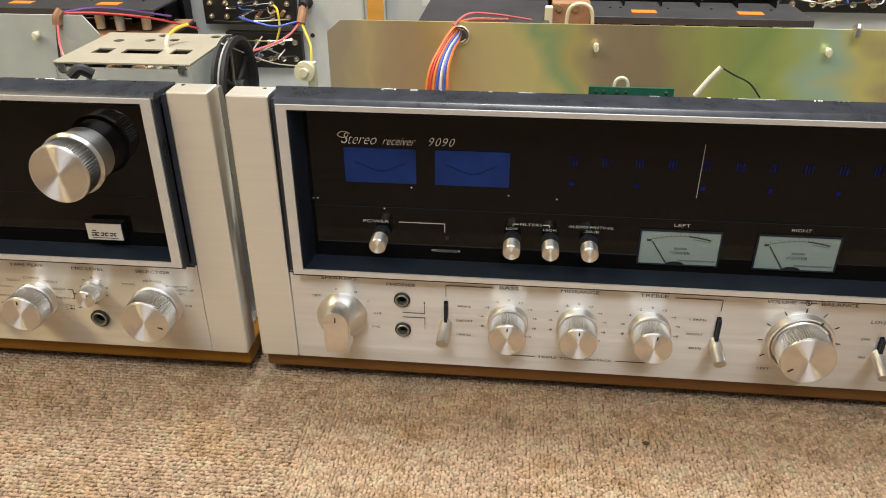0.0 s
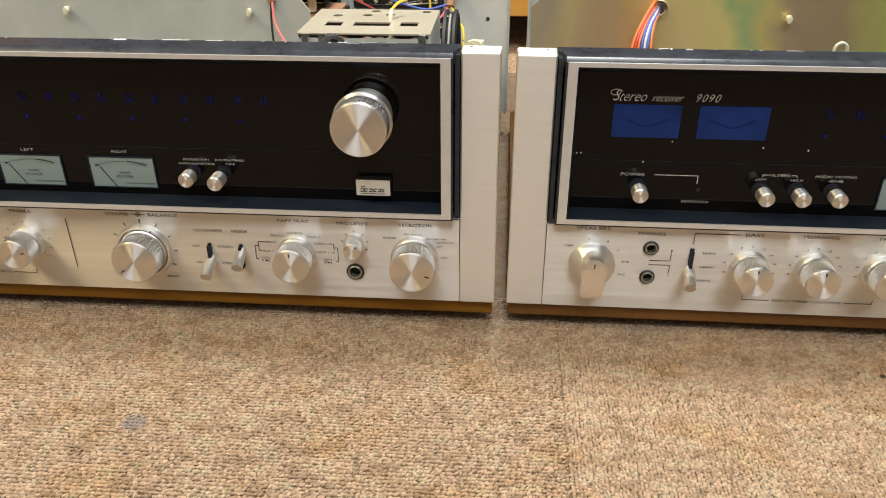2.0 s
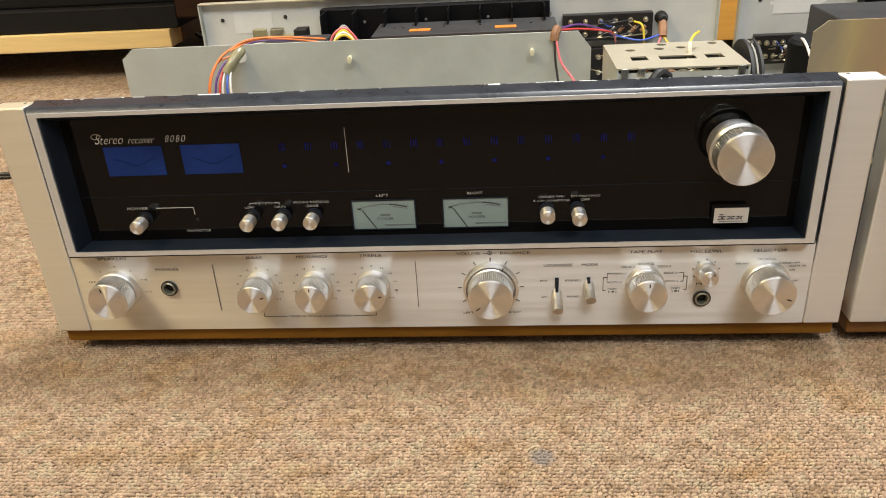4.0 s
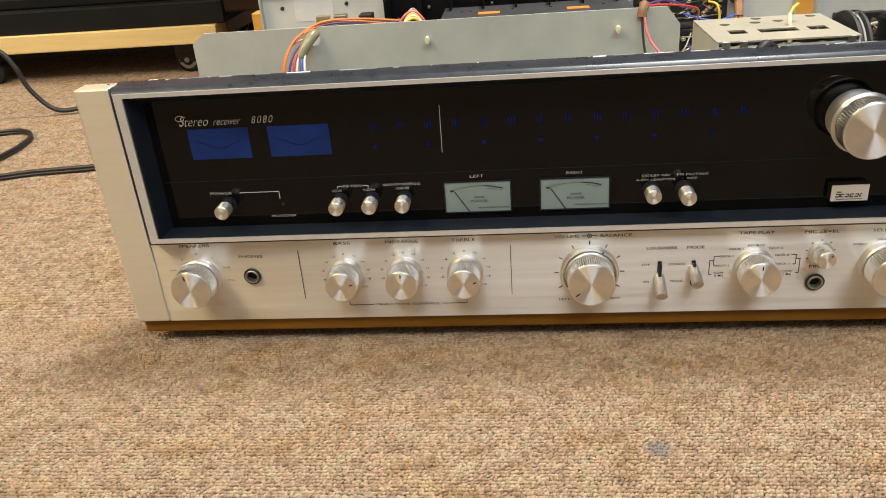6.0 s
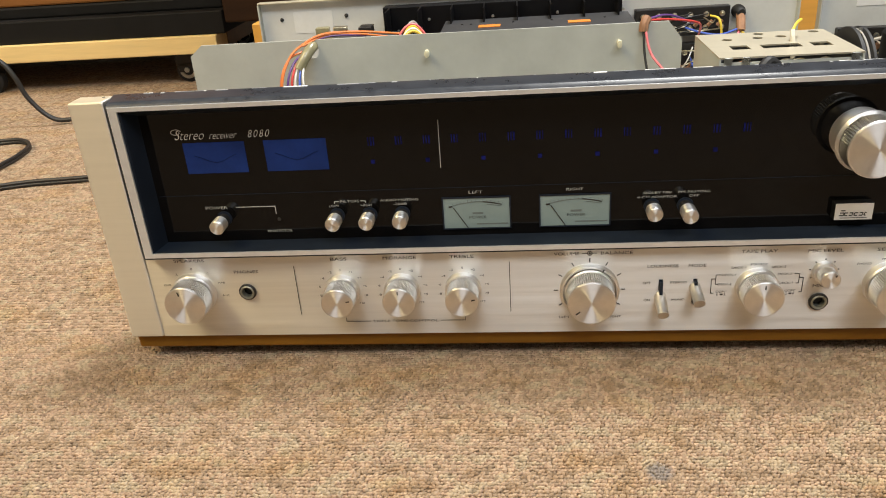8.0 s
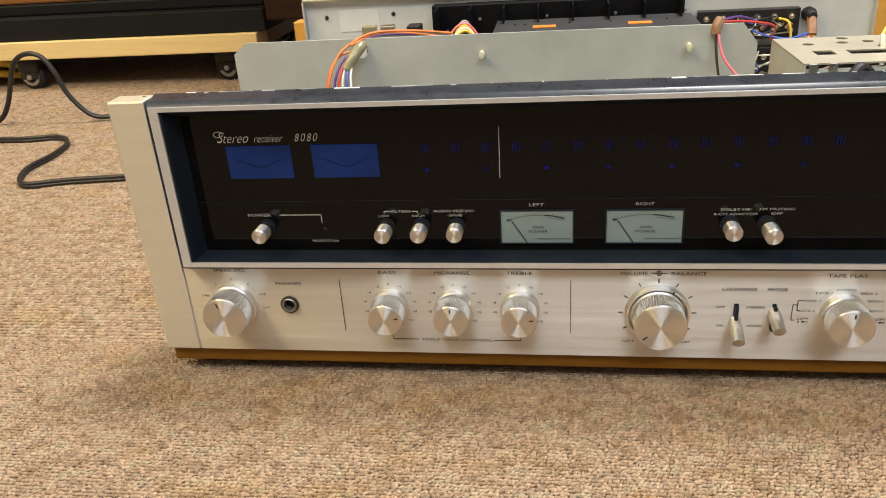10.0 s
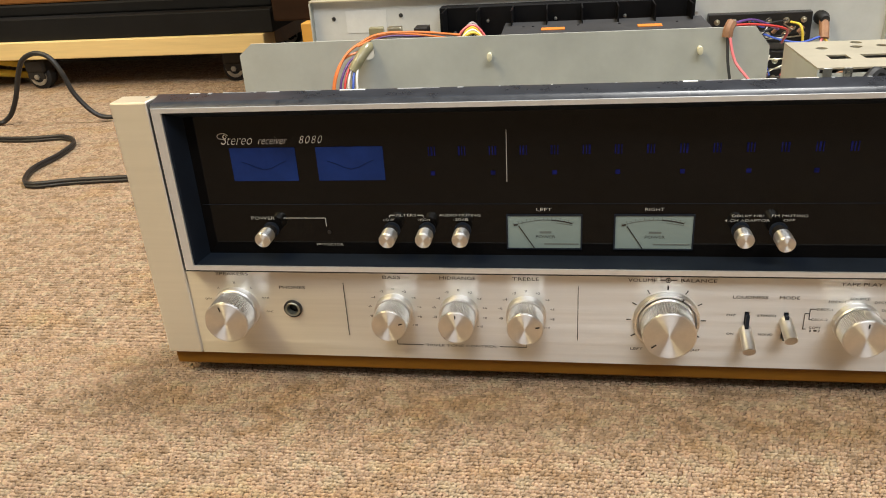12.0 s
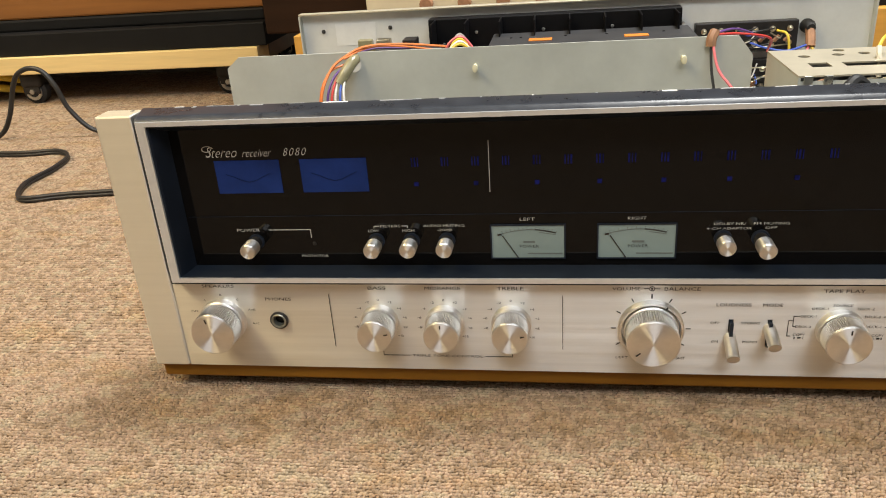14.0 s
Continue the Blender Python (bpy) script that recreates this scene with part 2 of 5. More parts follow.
# ---------------------------------------------------------------- mesh helpers


def finish(bm, name, material):
    bmesh.ops.recalc_face_normals(bm, faces=bm.faces[:])
    me = bpy.data.meshes.new(name)
    bm.to_mesh(me)
    bm.free()
    me.materials.append(material)
    return me


def part(name, bm, material, parent=None, label="", loc=(0, 0, 0), smooth=False):
    """Links a bmesh (or mesh) as one mesh object under a thing or under a part."""
    me = bm if isinstance(bm, bpy.types.Mesh) else finish(bm, name, material)
    if smooth:
        me.shade_smooth()
        me.set_sharp_from_angle(angle=radians(35))
    ob = new(name, me)
    ob.location = loc
    if parent is not None:
        ob.parent = parent
    if label:
        tagged(ob, label)
    return ob


def box(x0, x1, y0, y1, z0, z1, bevel=0.0, segs=2):
    bm = bmesh.new()
    bmesh.ops.create_cube(bm, size=1)
    for v in bm.verts:
        v.co = Vector((x0 + (v.co.x + 0.5) * (x1 - x0), y0 + (v.co.y + 0.5) * (y1 - y0), z0 + (v.co.z + 0.5) * (z1 - z0)))
    if bevel > 0:
        bmesh.ops.bevel(bm, geom=bm.edges[:], offset=bevel, segments=segs, profile=0.5, affect="EDGES")
    return bm


def merge(*bms):
    out = bms[0]
    for other in bms[1:]:
        me = bpy.data.meshes.new("tmp")
        other.to_mesh(me)
        other.free()
        out.from_mesh(me)
        bpy.data.meshes.remove(me)
    return out


def lathe(profile, segs=48, knurl=None, axis="Y"):
    """Turns a profile of (radius, depth) round an axis; knurl=(first, last, amount) ridges a span of rings."""
    bm = bmesh.new()
    rings = []
    for k, (r, d) in enumerate(profile):
        ring = []
        if r < 1e-6:
            ring = [bm.verts.new((0, d, 0))]
        else:
            for i in range(segs):
                a = 2 * math.pi * i / segs
                q = r * (1 - knurl[2] * (i % 2)) if knurl and knurl[0] <= k <= knurl[1] else r
                ring.append(bm.verts.new((q * math.cos(a), d, q * math.sin(a))))
        rings.append(ring)
    for a, b in zip(rings, rings[1:]):
        for i in range(segs):
            j = (i + 1) % segs
            if len(a) == 1 and len(b) == 1:
                continue
            if len(a) == 1:
                bm.faces.new((a[0], b[i], b[j]))
            elif len(b) == 1:
                bm.faces.new((a[i], a[j], b[0]))
            else:
                bm.faces.new((a[i], a[j], b[j], b[i]))
    if axis == "Z":
        bmesh.ops.rotate(bm, verts=bm.verts[:], matrix=Matrix.Rotation(radians(90), 3, "X"))
    if axis == "X":
        bmesh.ops.rotate(bm, verts=bm.verts[:], matrix=Matrix.Rotation(radians(90), 3, "Z"))
    return bm


def shift(bm, x, y, z):
    for v in bm.verts:
        v.co += Vector((x, y, z))
    return bm


def rect(x0, x1, z0, z1):
    return [(x0, z0), (x1, z0), (x1, z1), (x0, z1)]


def ring_points(x, z, r, n=24):
    return [(x + r * math.cos(2 * math.pi * i / n), z + r * math.sin(2 * math.pi * i / n)) for i in range(n)]


def sheet(outer, holes, thick, place):
    """A flat sheet with real holes; place(u, v, d) maps sheet coordinates and depth to space."""
    bm = bmesh.new()
    loops = []
    for loop in (outer, *holes):
        vs = [bm.verts.new((u, v, 0)) for u, v in loop]
        loops.append([bm.edges.new((vs[i], vs[(i + 1) % len(vs)])) for i in range(len(vs))])
    bmesh.ops.triangle_fill(bm, use_beauty=True, use_dissolve=False, edges=[e for lp in loops for e in lp], normal=(0, 0, 1))
    got = bmesh.ops.extrude_face_region(bm, geom=bm.faces[:])
    for v in [g for g in got["geom"] if isinstance(g, bmesh.types.BMVert)]:
        v.co.z = thick
    for v in bm.verts:
        v.co = Vector(place(*v.co))
    return bm


def front(y):
    return lambda u, v, d: (u, y + d, v)


def flat(z):
    return lambda u, v, d: (u, v, z - d)


def sweep(points, radius, segs=8, steps=6):
    """A round cord along a smooth line through the points."""
    p = [Vector(q) for q in points]
    p = [p[0] * 2 - p[1]] + p + [p[-1] * 2 - p[-2]]
    line = []
    for i in range(1, len(p) - 2):
        for s in range(steps):
            t = s / steps
            line.append(0.5 * (2 * p[i] + (p[i + 1] - p[i - 1]) * t + (2 * p[i - 1] - 5 * p[i] + 4 * p[i + 1] - p[i + 2]) * t * t + (3 * p[i] - p[i - 1] - 3 * p[i + 1] + p[i + 2]) * t ** 3))
    line.append(p[-2])
    bm = bmesh.new()
    rings, up = [], Vector((0.13, 0.21, 0.97))
    for i, c in enumerate(line):
        d = (line[min(i + 1, len(line) - 1)] - line[max(i - 1, 0)]).normalized()
        s = d.cross(up)
        s = s.normalized() if s.length > 1e-4 else d.orthogonal().normalized()
        u = s.cross(d).normalized()
        up = u
        rings.append([bm.verts.new(c + radius * (math.cos(a) * s + math.sin(a) * u)) for a in [2 * math.pi * k / segs for k in range(segs)]])
    for a, b in zip(rings, rings[1:]):
        for k in range(segs):
            bm.faces.new((a[k], a[(k + 1) % segs], b[(k + 1) % segs], b[k]))
    bm.faces.new(rings[0])
    bm.faces.new(rings[-1])
    return bm


LETTER_CACHE = {}


def letters(body, x, z, w, h, y, slant=0.0, weight=0.0):
    """Raised print of the built-in font, w wide and h high, its middle at (x, z) on a front that faces -y."""
    key = (body, slant, weight)
    if key not in LETTER_CACHE:
        cu = bpy.data.curves.new("lettering", "FONT")
        cu.body, cu.resolution_u, cu.shear, cu.offset = body, 3, slant, weight
        ob = bpy.data.objects.new("lettering", cu)
        scene.collection.objects.link(ob)
        me = bpy.data.meshes.new_from_object(ob.evaluated_get(bpy.context.evaluated_depsgraph_get()))
        bpy.data.objects.remove(ob)
        bpy.data.curves.remove(cu)
        co = np.zeros(len(me.vertices) * 3)
        me.vertices.foreach_get("co", co)
        co = co.reshape(-1, 3)
        LETTER_CACHE[key] = (co, [tuple(f.vertices) for f in me.polygons])
        bpy.data.meshes.remove(me)
    co, faces = LETTER_CACHE[key]
    lo, hi = co.min(0), co.max(0)
    mid, span = (lo + hi) / 2, np.maximum(hi - lo, 1e-6)
    out = np.stack([x + (co[:, 0] - mid[0]) * w / span[0], np.full(len(co), y), z + (co[:, 1] - mid[1]) * h / span[1]], 1)
    me = bpy.data.meshes.new("lettering")
    me.from_pydata(out.tolist(), [], faces)
    return me


def printed(body, x, z, w, h, y, material, parent, slant=0.0, weight=None):
    if weight is None:
        weight = 0.0 if material is M_INK else -0.008
    me = letters(body, x, z, w, h, y, slant, weight)
    me.materials.append(material)
    return part("lettering", me, material, parent)


def bar(x0, z0, x1, z1, width, y, material, parent, name="printed_line"):
    """A thin printed line between two places on a front."""
    d = Vector((x1 - x0, 0, z1 - z0))
    s = Vector((-d.z, 0, d.x)).normalized() * width / 2
    bm = bmesh.new()
    a, b = Vector((x0, y, z0)), Vector((x1, y, z1))
    quad = [bm.verts.new(v) for v in (a - s, b - s, b + s, a + s)]
    back = [bm.verts.new(v.co + Vector((0, 0.0002, 0))) for v in quad]
    bm.faces.new(quad)
    for i in range(4):
        bm.faces.new((quad[i], back[i], back[(i + 1) % 4], quad[(i + 1) % 4]))
    return part(name, bm, material, parent)


def wire(points, colour, parent, r=0.0008, name="wire", label=""):
    return part(name, sweep(points, r, 6, 6), WIRE[colour] if isinstance(colour, str) else colour, parent, label, smooth=True)


# ---------------------------------------------------------------- room
def structure(name, bm, material, label, cat):
    return tagged(part(name, bm, material), label, cat, kind="structure")


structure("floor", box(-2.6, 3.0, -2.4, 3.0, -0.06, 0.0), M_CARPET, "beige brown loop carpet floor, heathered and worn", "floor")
structure("ceiling", box(-2.6, 3.0, -2.4, 3.0, 2.4, 2.46), M_CEIL, "unseen ceiling, tinted blue for cool reflections", "ceiling")
structure("wall_north", box(-2.6, 3.0, 3.0, 3.1, -0.06, 2.46), M_WALL, "plain off-white painted wall", "wall")
structure("wall_south", box(-2.6, 3.0, -2.5, -2.4, -0.06, 2.46), M_WALL_DARK, "unseen wall, darkened so that glass and metal reflect less", "wall")
structure("wall_west", box(-2.7, -2.6, -2.4, 3.0, -0.06, 2.46), M_WALL, "plain off-white painted wall", "wall")
structure("wall_east", box(3.0, 3.1, -2.4, 3.0, -0.06, 2.46), M_WALL, "plain off-white painted wall", "wall")

# ---------------------------------------------------------------- receiver fronts
PLATE_Y = -0.0004   # printed ink lies just proud of the plate
GLASS_Y = 0.0095
INK_GLASS = GLASS_Y - 0.0003


def dial_mark(parent, angle, r0, r1, y, width=0.0007, material=None):
    """The index notch on a knob's face."""
    a = radians(angle)
    return bar(r0 * math.sin(a), r0 * math.cos(a), r1 * math.sin(a), r1 * math.cos(a), width, y, material or M_INK, parent, "index_mark")


def turned_knob(rec, name, x, z, r, length, skirt=None, angle=0.0, y0=0.0, label=""):
    """A knurled aluminium knob with a spun face; skirt: radius and length of its wider or plain foot."""
    sr, sl = skirt or (r * 1.08, length * 0.32)
    body = lathe([(sr, 0), (sr, -sl * 0.85), (sr * 0.96, -sl), (r * 0.88, -sl - 0.0001), (r * 0.88, -sl - 0.0007), (r, -sl - 0.0009), (r, -length + 0.0014), (r * 0.97, -length + 0.0013)], 132, (5, 6, 0.05))
    k = part(name, body, M_KNURL, rec, label, (x, y0, z), smooth=False)
    face = lathe([(r * 0.5, -length - 0.0001), (0, -length - 0.0001)], 96)
    face = merge(face, lathe([(r * 0.94, -length), (r * 0.5, -length - 0.0001)], 96))
    part("knob_rim", lathe([(r * 0.97, -length + 0.0014), (r * 1.0, -length + 0.0010), (r * 0.985, -length + 0.0003), (r * 0.94, -length)], 96), M_KNOB_SIDE, k, smooth=True)
    part("knob_face", face, M_SPUN, k, smooth=True)
    part("knob_skirt", lathe([(sr * 1.004, 0), (sr * 1.004, -sl * 0.86), (sr * 0.93, -sl * 1.02)], 64), M_KNOB_SIDE, k, smooth=True)
    if angle is not None:
        dial_mark(k, angle, r * 0.60, r * 0.82, -length - 0.0004)
    return k


def push_knob(rec, x, z, tip):
    """A small round push switch that stands on the dial glass."""
    r = 0.0045
    k = part("push_switch", lathe([(r * 0.86, tip * 0.42), (r, tip * 0.46), (r, tip + 0.0008), (r * 0.9, tip + 0.0002)], 40), M_KNOB_SIDE, rec, "small turned aluminium push switch", (x, GLASS_Y, z), smooth=True)
    part("switch_face", lathe([(r * 0.92, tip + 0.0003), (r * 0.86, tip), (0, tip)], 40), M_SPUN, k, smooth=True)
    part("switch_stem", lathe([(r * 0.80, 0), (r * 0.80, tip * 0.44)], 32), M_BAKELITE, k, smooth=True)
    part("switch_collar", lathe([(r * 1.05, 0.0002), (r * 1.05, -0.0012), (r * 0.8, -0.0014)], 32), M_RECESS, k, smooth=True)
    return k


def lever(rec, x, z0, z1, base_z, tip_z, tip_x, tip_y=-0.0135):
    """A slide switch: a black slot box behind the plate and a round aluminium lever."""
    part("switch_slot", box(x - 0.0018, x + 0.0018, 0.0016, 0.004, z0 - 0.0006, z1 + 0.0006), M_HOLE, rec, "dark switch slot")
    bm = sweep([(x, 0.002, base_z), (x + (tip_x - x) * 0.5, tip_y * 0.5, (base_z + tip_z) / 2), (tip_x, tip_y, tip_z)], 0.0034, 24, 3)
    k = part("switch_lever", bm, M_LEVER, rec, "round aluminium switch lever", smooth=True)
    part("lever_stem", box(x - 0.0009, x + 0.0009, -0.003, 0.003, z0 + 0.001, z1 - 0.001), M_RECESS, k)
    return k


def jack(rec, x, z, size=1.0):
    k = part("jack_socket", lathe([(size * q, d) for q, d in ((0.0056, -0.0001), (0.0056, -0.0011), (0.0047, -0.0016), (0.0038, -0.0012), (0.0034, 0.001))], 32), M_BAKELITE, rec, "dark headphone socket with a metal bush", (x, 0, z), smooth=True)
    part("bush", lathe([(size * q, d) for q, d in ((0.0046, -0.0017), (0.0042, -0.0021), (0.0034, -0.0018), (0.0031, 0.002))], 32), M_BUSH, k, smooth=True)
    part("bore", lathe([(0.0034 * size, 0.003), (0.0, 0.003)], 24), M_HOLE, k)
    return k


def power_meter(rec, x0, x1, title, pivot):
    z0, z1 = 0.0912, 0.1108
    k = part("power_meter", sheet(rect(x0, x1, z0, z1), [], 0.0006, front(GLASS_Y - 0.0006)), M_METER, rec, "small pale rectangular power meter")
    yy = GLASS_Y - 0.0008
    w = x1 - x0
    bar(x0 + 0.155 * w, z1 - 0.0062, x0 + 0.365 * w, z0 + 0.0002, 0.0005, yy - 0.0002, M_INK, k, "needle")
    n = 14
    arc = [(x0 + w * (0.10 + 0.78 * i / n), z1 - 0.0062 + 0.0036 * math.sin(math.pi * (0.06 + 0.80 * i / n))) for i in range(n + 1)]
    for i in range(n):
        bar(*arc[i], *arc[i + 1], 0.0003 if i < 9 else 0.0006, yy, M_METER_INK if i < 9 else M_INK, k, "scale_arc")
    for i in range(n + 1):
        bar(*arc[i], arc[i][0] + (i - n / 2) * 0.00008, arc[i][1] + (0.0016 if i % 2 else 0.0011), 0.00025, yy, M_METER_INK, k, "scale_tick")
    bar(arc[10][0], arc[10][1] - 0.0013, arc[14][0], arc[14][1] - 0.0010, 0.0003, yy, M_METER_INK, k, "scale_arc")
    bar(arc[0][0] - 0.0006, arc[0][1] - 0.0002, arc[0][0] + 0.0016, arc[0][1] + 0.0002, 0.0009, yy - 0.0001, M_INK, k, "scale_end")
    printed("POWER", x0 + 0.52 * w, z0 + 0.0070, 0.0105, 0.0017, yy, M_INK, k, 0.0, -0.01)
    bar(x0 + 0.44 * w, z0 + 0.0096, x0 + 0.60 * w, z0 + 0.0096, 0.0011, yy, M_METER_INK, k, "small_print")
    bar(x0 + 0.50 * w, z0 + 0.0026, x0 + 0.97 * w, z0 + 0.0026, 0.0007, yy, M_METER_INK, k, "small_print")
    if pivot:
        part("needle_pivot", sheet([(x0 + 0.475 * w + 0.0046 * math.cos(math.pi * i / 12), z0 + 0.0001 + 0.0017 * math.sin(math.pi * i / 12)) for i in range(13)], [], 0.0002, front(yy - 0.0002)), M_HOLE, k)
    part("meter_bezel", sheet(rect(x0 - 0.0006, x1 + 0.0006, z0 - 0.0006, z1 + 0.0006), [rect(x0 + 0.0002, x1 - 0.0002, z0 + 0.0001, z1 - 0.0002)], 0.0009, front(GLASS_Y - 0.0010)), M_RECESS, k)
    printed(title, x0 + 0.5 * w, 0.1142, 0.0082 if title == "LEFT" else 0.0098, 0.0017, INK_GLASS, M_WHITE_INK, rec)
    return k


def receiver(name, origin, lean, label, wood, kind):
    rec = new(name)
    rec.location, rec.rotation_euler = origin, lean
    tagged(rec, label, "stereo receiver", "receivers on the carpet")
    first = kind == "A"
    # wooden underside and feet
    part("base_board", box(0.001, 0.521, 0.004, 0.372, 0.0110, 0.0222, 0.0012), wood, rec, "varnished wooden base board")
    for fx in (0.045, 0.475):
        for fy in (0.05, 0.33):
            part("foot", shift(lathe([(0.014, 0), (0.015, 0.0104), (0, 0.0108)], 24, axis="Z"), fx, fy, 0.0003 if first else 0.0014), M_RUBBER, rec, smooth=True)
    # plate and its holes
    slots = [(0.3424, 0.041, 0.058), (0.3625, 0.041, 0.058)] if first else [(0.1095, 0.0445, 0.066), (0.257, 0.0425, 0.065), (0.3424, 0.041, 0.058)]
    jacks = [(0.0855, 0.0548), (0.4345, 0.0415)] if first else [(0.0850, 0.0655), (0.0850, 0.0455)]
    holes = [rect(x - 0.0013, x + 0.0013, a, b) for x, a, b in slots] + [ring_points(x, z, 0.0048 if first else 0.0040) for x, z in jacks]
    part("front_plate", sheet(rect(0.0224, 0.4996, 0.0222, 0.0802), holes, 0.0026, front(0.0)), M_PLATE, rec, "brushed aluminium control plate")
    # black bar painting the shadow that the proud trim throws on the plate
    bar(0.0226, 0.08055, 0.4994, 0.08055, 0.0007, -0.0013, M_HOLE, rec, "trim_shadow_line")
    part("sub_panel", box(0.012, 0.510, 0.0125, 0.0150, 0.0225, 0.176), M_MATT_BLACK, rec)
    part("plate_backing", box(0.0215, 0.5005, 0.0045, 0.0120, 0.0225, 0.0800), M_HOLE, rec)
    for x0, x1 in ((0.0, 0.0220), (0.5000, 0.5220)):
        p = part("side_pillar", box(x0, x1, -0.001, 0.0140, 0.0222, 0.1808, 0.0010, 2), M_PILLAR, rec, "satin aluminium side pillar")
        part("pillar_screw_hole", shift(lathe([(0.0011, 0.0), (0.0011, 0.0006), (0.0, 0.0006)], 16, axis="Z"), (x0 + x1) / 2 + (0.006 if x0 == 0 else -0.006), 0.0105, 0.1803), M_HOLE, p)
    # black surround, silver trim, sloping recess, glass
    surround = sheet(rect(0.0226, 0.4994, 0.0806, 0.1786), [rect(0.0252, 0.4968, 0.0825, 0.1740)], 0.0110, front(0.0006))
    part("black_surround", surround, M_BLACK, rec)
    part("trim_carrier", sheet(rect(0.0262, 0.4960, 0.0820, 0.1778), [rect(0.0300, 0.4920, 0.0856, 0.1770)], 0.0070, front(-0.0066)), M_BLACK, rec, "black body of the proud dial frame")
    part("silver_trim", sheet(rect(0.0272, 0.4950, 0.0834, 0.1788), [rect(0.0325, 0.4895, 0.0862, 0.1763)], 0.0012, front(-0.0078)), M_TRIM, rec, "bright aluminium trim frame")
    bm = bmesh.new()
    o = [bm.verts.new((x, -0.0067, z)) for x, z in rect(0.0324, 0.4896, 0.0861, 0.1764)]
    c = [bm.verts.new((x, -0.0052, z)) for x, z in rect(0.0332, 0.4888, 0.0863, 0.1752)]
    d = [bm.verts.new((x, 0.0100, z)) for x, z in rect(0.0356, 0.4876, 0.0864, 0.1690)]
    for ra, rb in ((o, c), (c, d)):
        for i in range(4):
            bm.faces.new((ra[i], ra[(i + 1) % 4], rb[(i + 1) % 4], rb[i]))
    part("recess_frame", bm, M_RECESS, rec, "sloping black recess frame")
    part("dial_glass", box(0.0340, 0.4892, GLASS_Y, 0.0124, 0.0860, 0.1698), M_GLASS, rec, "smoked dark dial glass")
    bar(0.037, 0.1175, 0.486, 0.1175, 0.0003, INK_GLASS, M_RECESS, rec, "glass_seam")
    rail = sheet([(-0.0066, 0.1779), (-0.0066, 0.1785), (-0.0062, 0.1789), (-0.0042, 0.1806), (-0.0034, 0.1810), (-0.0015, 0.1811), (0.0122, 0.1817), (0.0130, 0.1816), (0.0135, 0.1811), (0.0135, 0.1779)], [], 0.4772, lambda u, v, d: (0.0224 + d, u, v))
    for v in rail.verts:
        if v.co.y < 0:
            v.co.x = min(max(v.co.x, 0.0262), 0.4960)
    part("top_rail", rail, M_BLACK, rec, "rounded glossy black top rail", smooth=True)
    random.seed(5 if first else 9)
    for i in range(36):
        x = random.uniform(0.04, 0.46)
        w = 0.0006 + 0.016 * random.random() ** 3
        part("rail_scuff", box(x, x + w, 0.0120 - 0.0020 * random.random() ** 2, 0.0126, 0.18120, 0.18183), M_TRIM if i % 4 else M_PAPER, rec)
    # dial windows, scale and pointer
    for x0, x1 in ((0.0592, 0.0972), (0.1090, 0.1468)) if first else ((0.0555, 0.0932), (0.1030, 0.1415)):
        wdw = part("dial_window", sheet(rect(x0, x1, 0.1318, 0.1512), [], 0.0004, front(GLASS_Y - 0.0004)), M_BLUE, rec, "dark blue dial meter window")
        for i in range(6):
            u0, u1 = i / 6, (i + 1) / 6
            f = lambda u: 0.1432 - 0.0042 * math.sin(math.pi * u) + 0.0006 * math.sin(9 * u)
            bar(x0 + 0.006 + u0 * 0.026, f(u0), x0 + 0.006 + u1 * 0.026, f(u1), 0.0004, GLASS_Y - 0.0006, M_BLUE_ARC, wdw, "scale_arc")
    for i in range(14):
        x = 0.1735 + i * 0.01635
        for k in range(3):
            w = (0.0006, 0.0010, 0.0006)[(k + i) % 3]
            bar(x + (k - 1) * 0.0016, 0.1455, x + (k - 1) * 0.0016, 0.1505, w, INK_GLASS, M_BLUE_DIM, rec, "scale_figure")
        if i % 2 == 0:
            bar(x - 0.0012, 0.1355, x + 0.0012, 0.1355, 0.0024, INK_GLASS, M_BLUE_DIM, rec, "scale_figure")
    px = 0.2135 if first else 0.2365
    bar(px, 0.1302, px + 0.0002, 0.1592, 0.00045 if first else 0.00035, INK_GLASS, WIRE["grey"], rec, "dial_pointer")
    if not first:
        for x, z in ((0.0905, 0.1296), (0.1415, 0.1272), (0.1665, 0.1262), (0.0395, 0.1215), (0.0370, 0.1212), (0.0755, 0.1168)):
            part("dust_speck", lathe([(0.00045, 0), (0.0003, -0.0003), (0, -0.0003)], 8), M_PAPER, rec, loc=(x, GLASS_Y, z))
    # script name
    sx = 0.0 if first else -0.0005
    printed("S", 0.0574 + sx, 0.1564, 0.0046, 0.0062, INK_GLASS, M_SILVER_INK, rec, 0.45, -0.004)
    swirl = [(0.0605 - 0.0040 + 0.0038 * math.cos(radians(a)) * (1 - a / 900), 0.1578 + 0.0022 * math.sin(radians(a)) * (1 - a / 700)) for a in range(20, 400, 24)]
    for p, q in zip(swirl, swirl[1:]):
        bar(p[0] + sx, p[1], q[0] + sx, q[1], 0.0004, INK_GLASS, M_SILVER_INK, rec, "flourish")
    printed("tereo", 0.0662 + sx, 0.1553, 0.0150, 0.0042, INK_GLASS, M_SILVER_INK, rec, 0.5, -0.014)
    printed("receiver", 0.0852 + sx, 0.1553, 0.0172, 0.0041, INK_GLASS, M_SILVER_INK, rec, 0.5, -0.014)
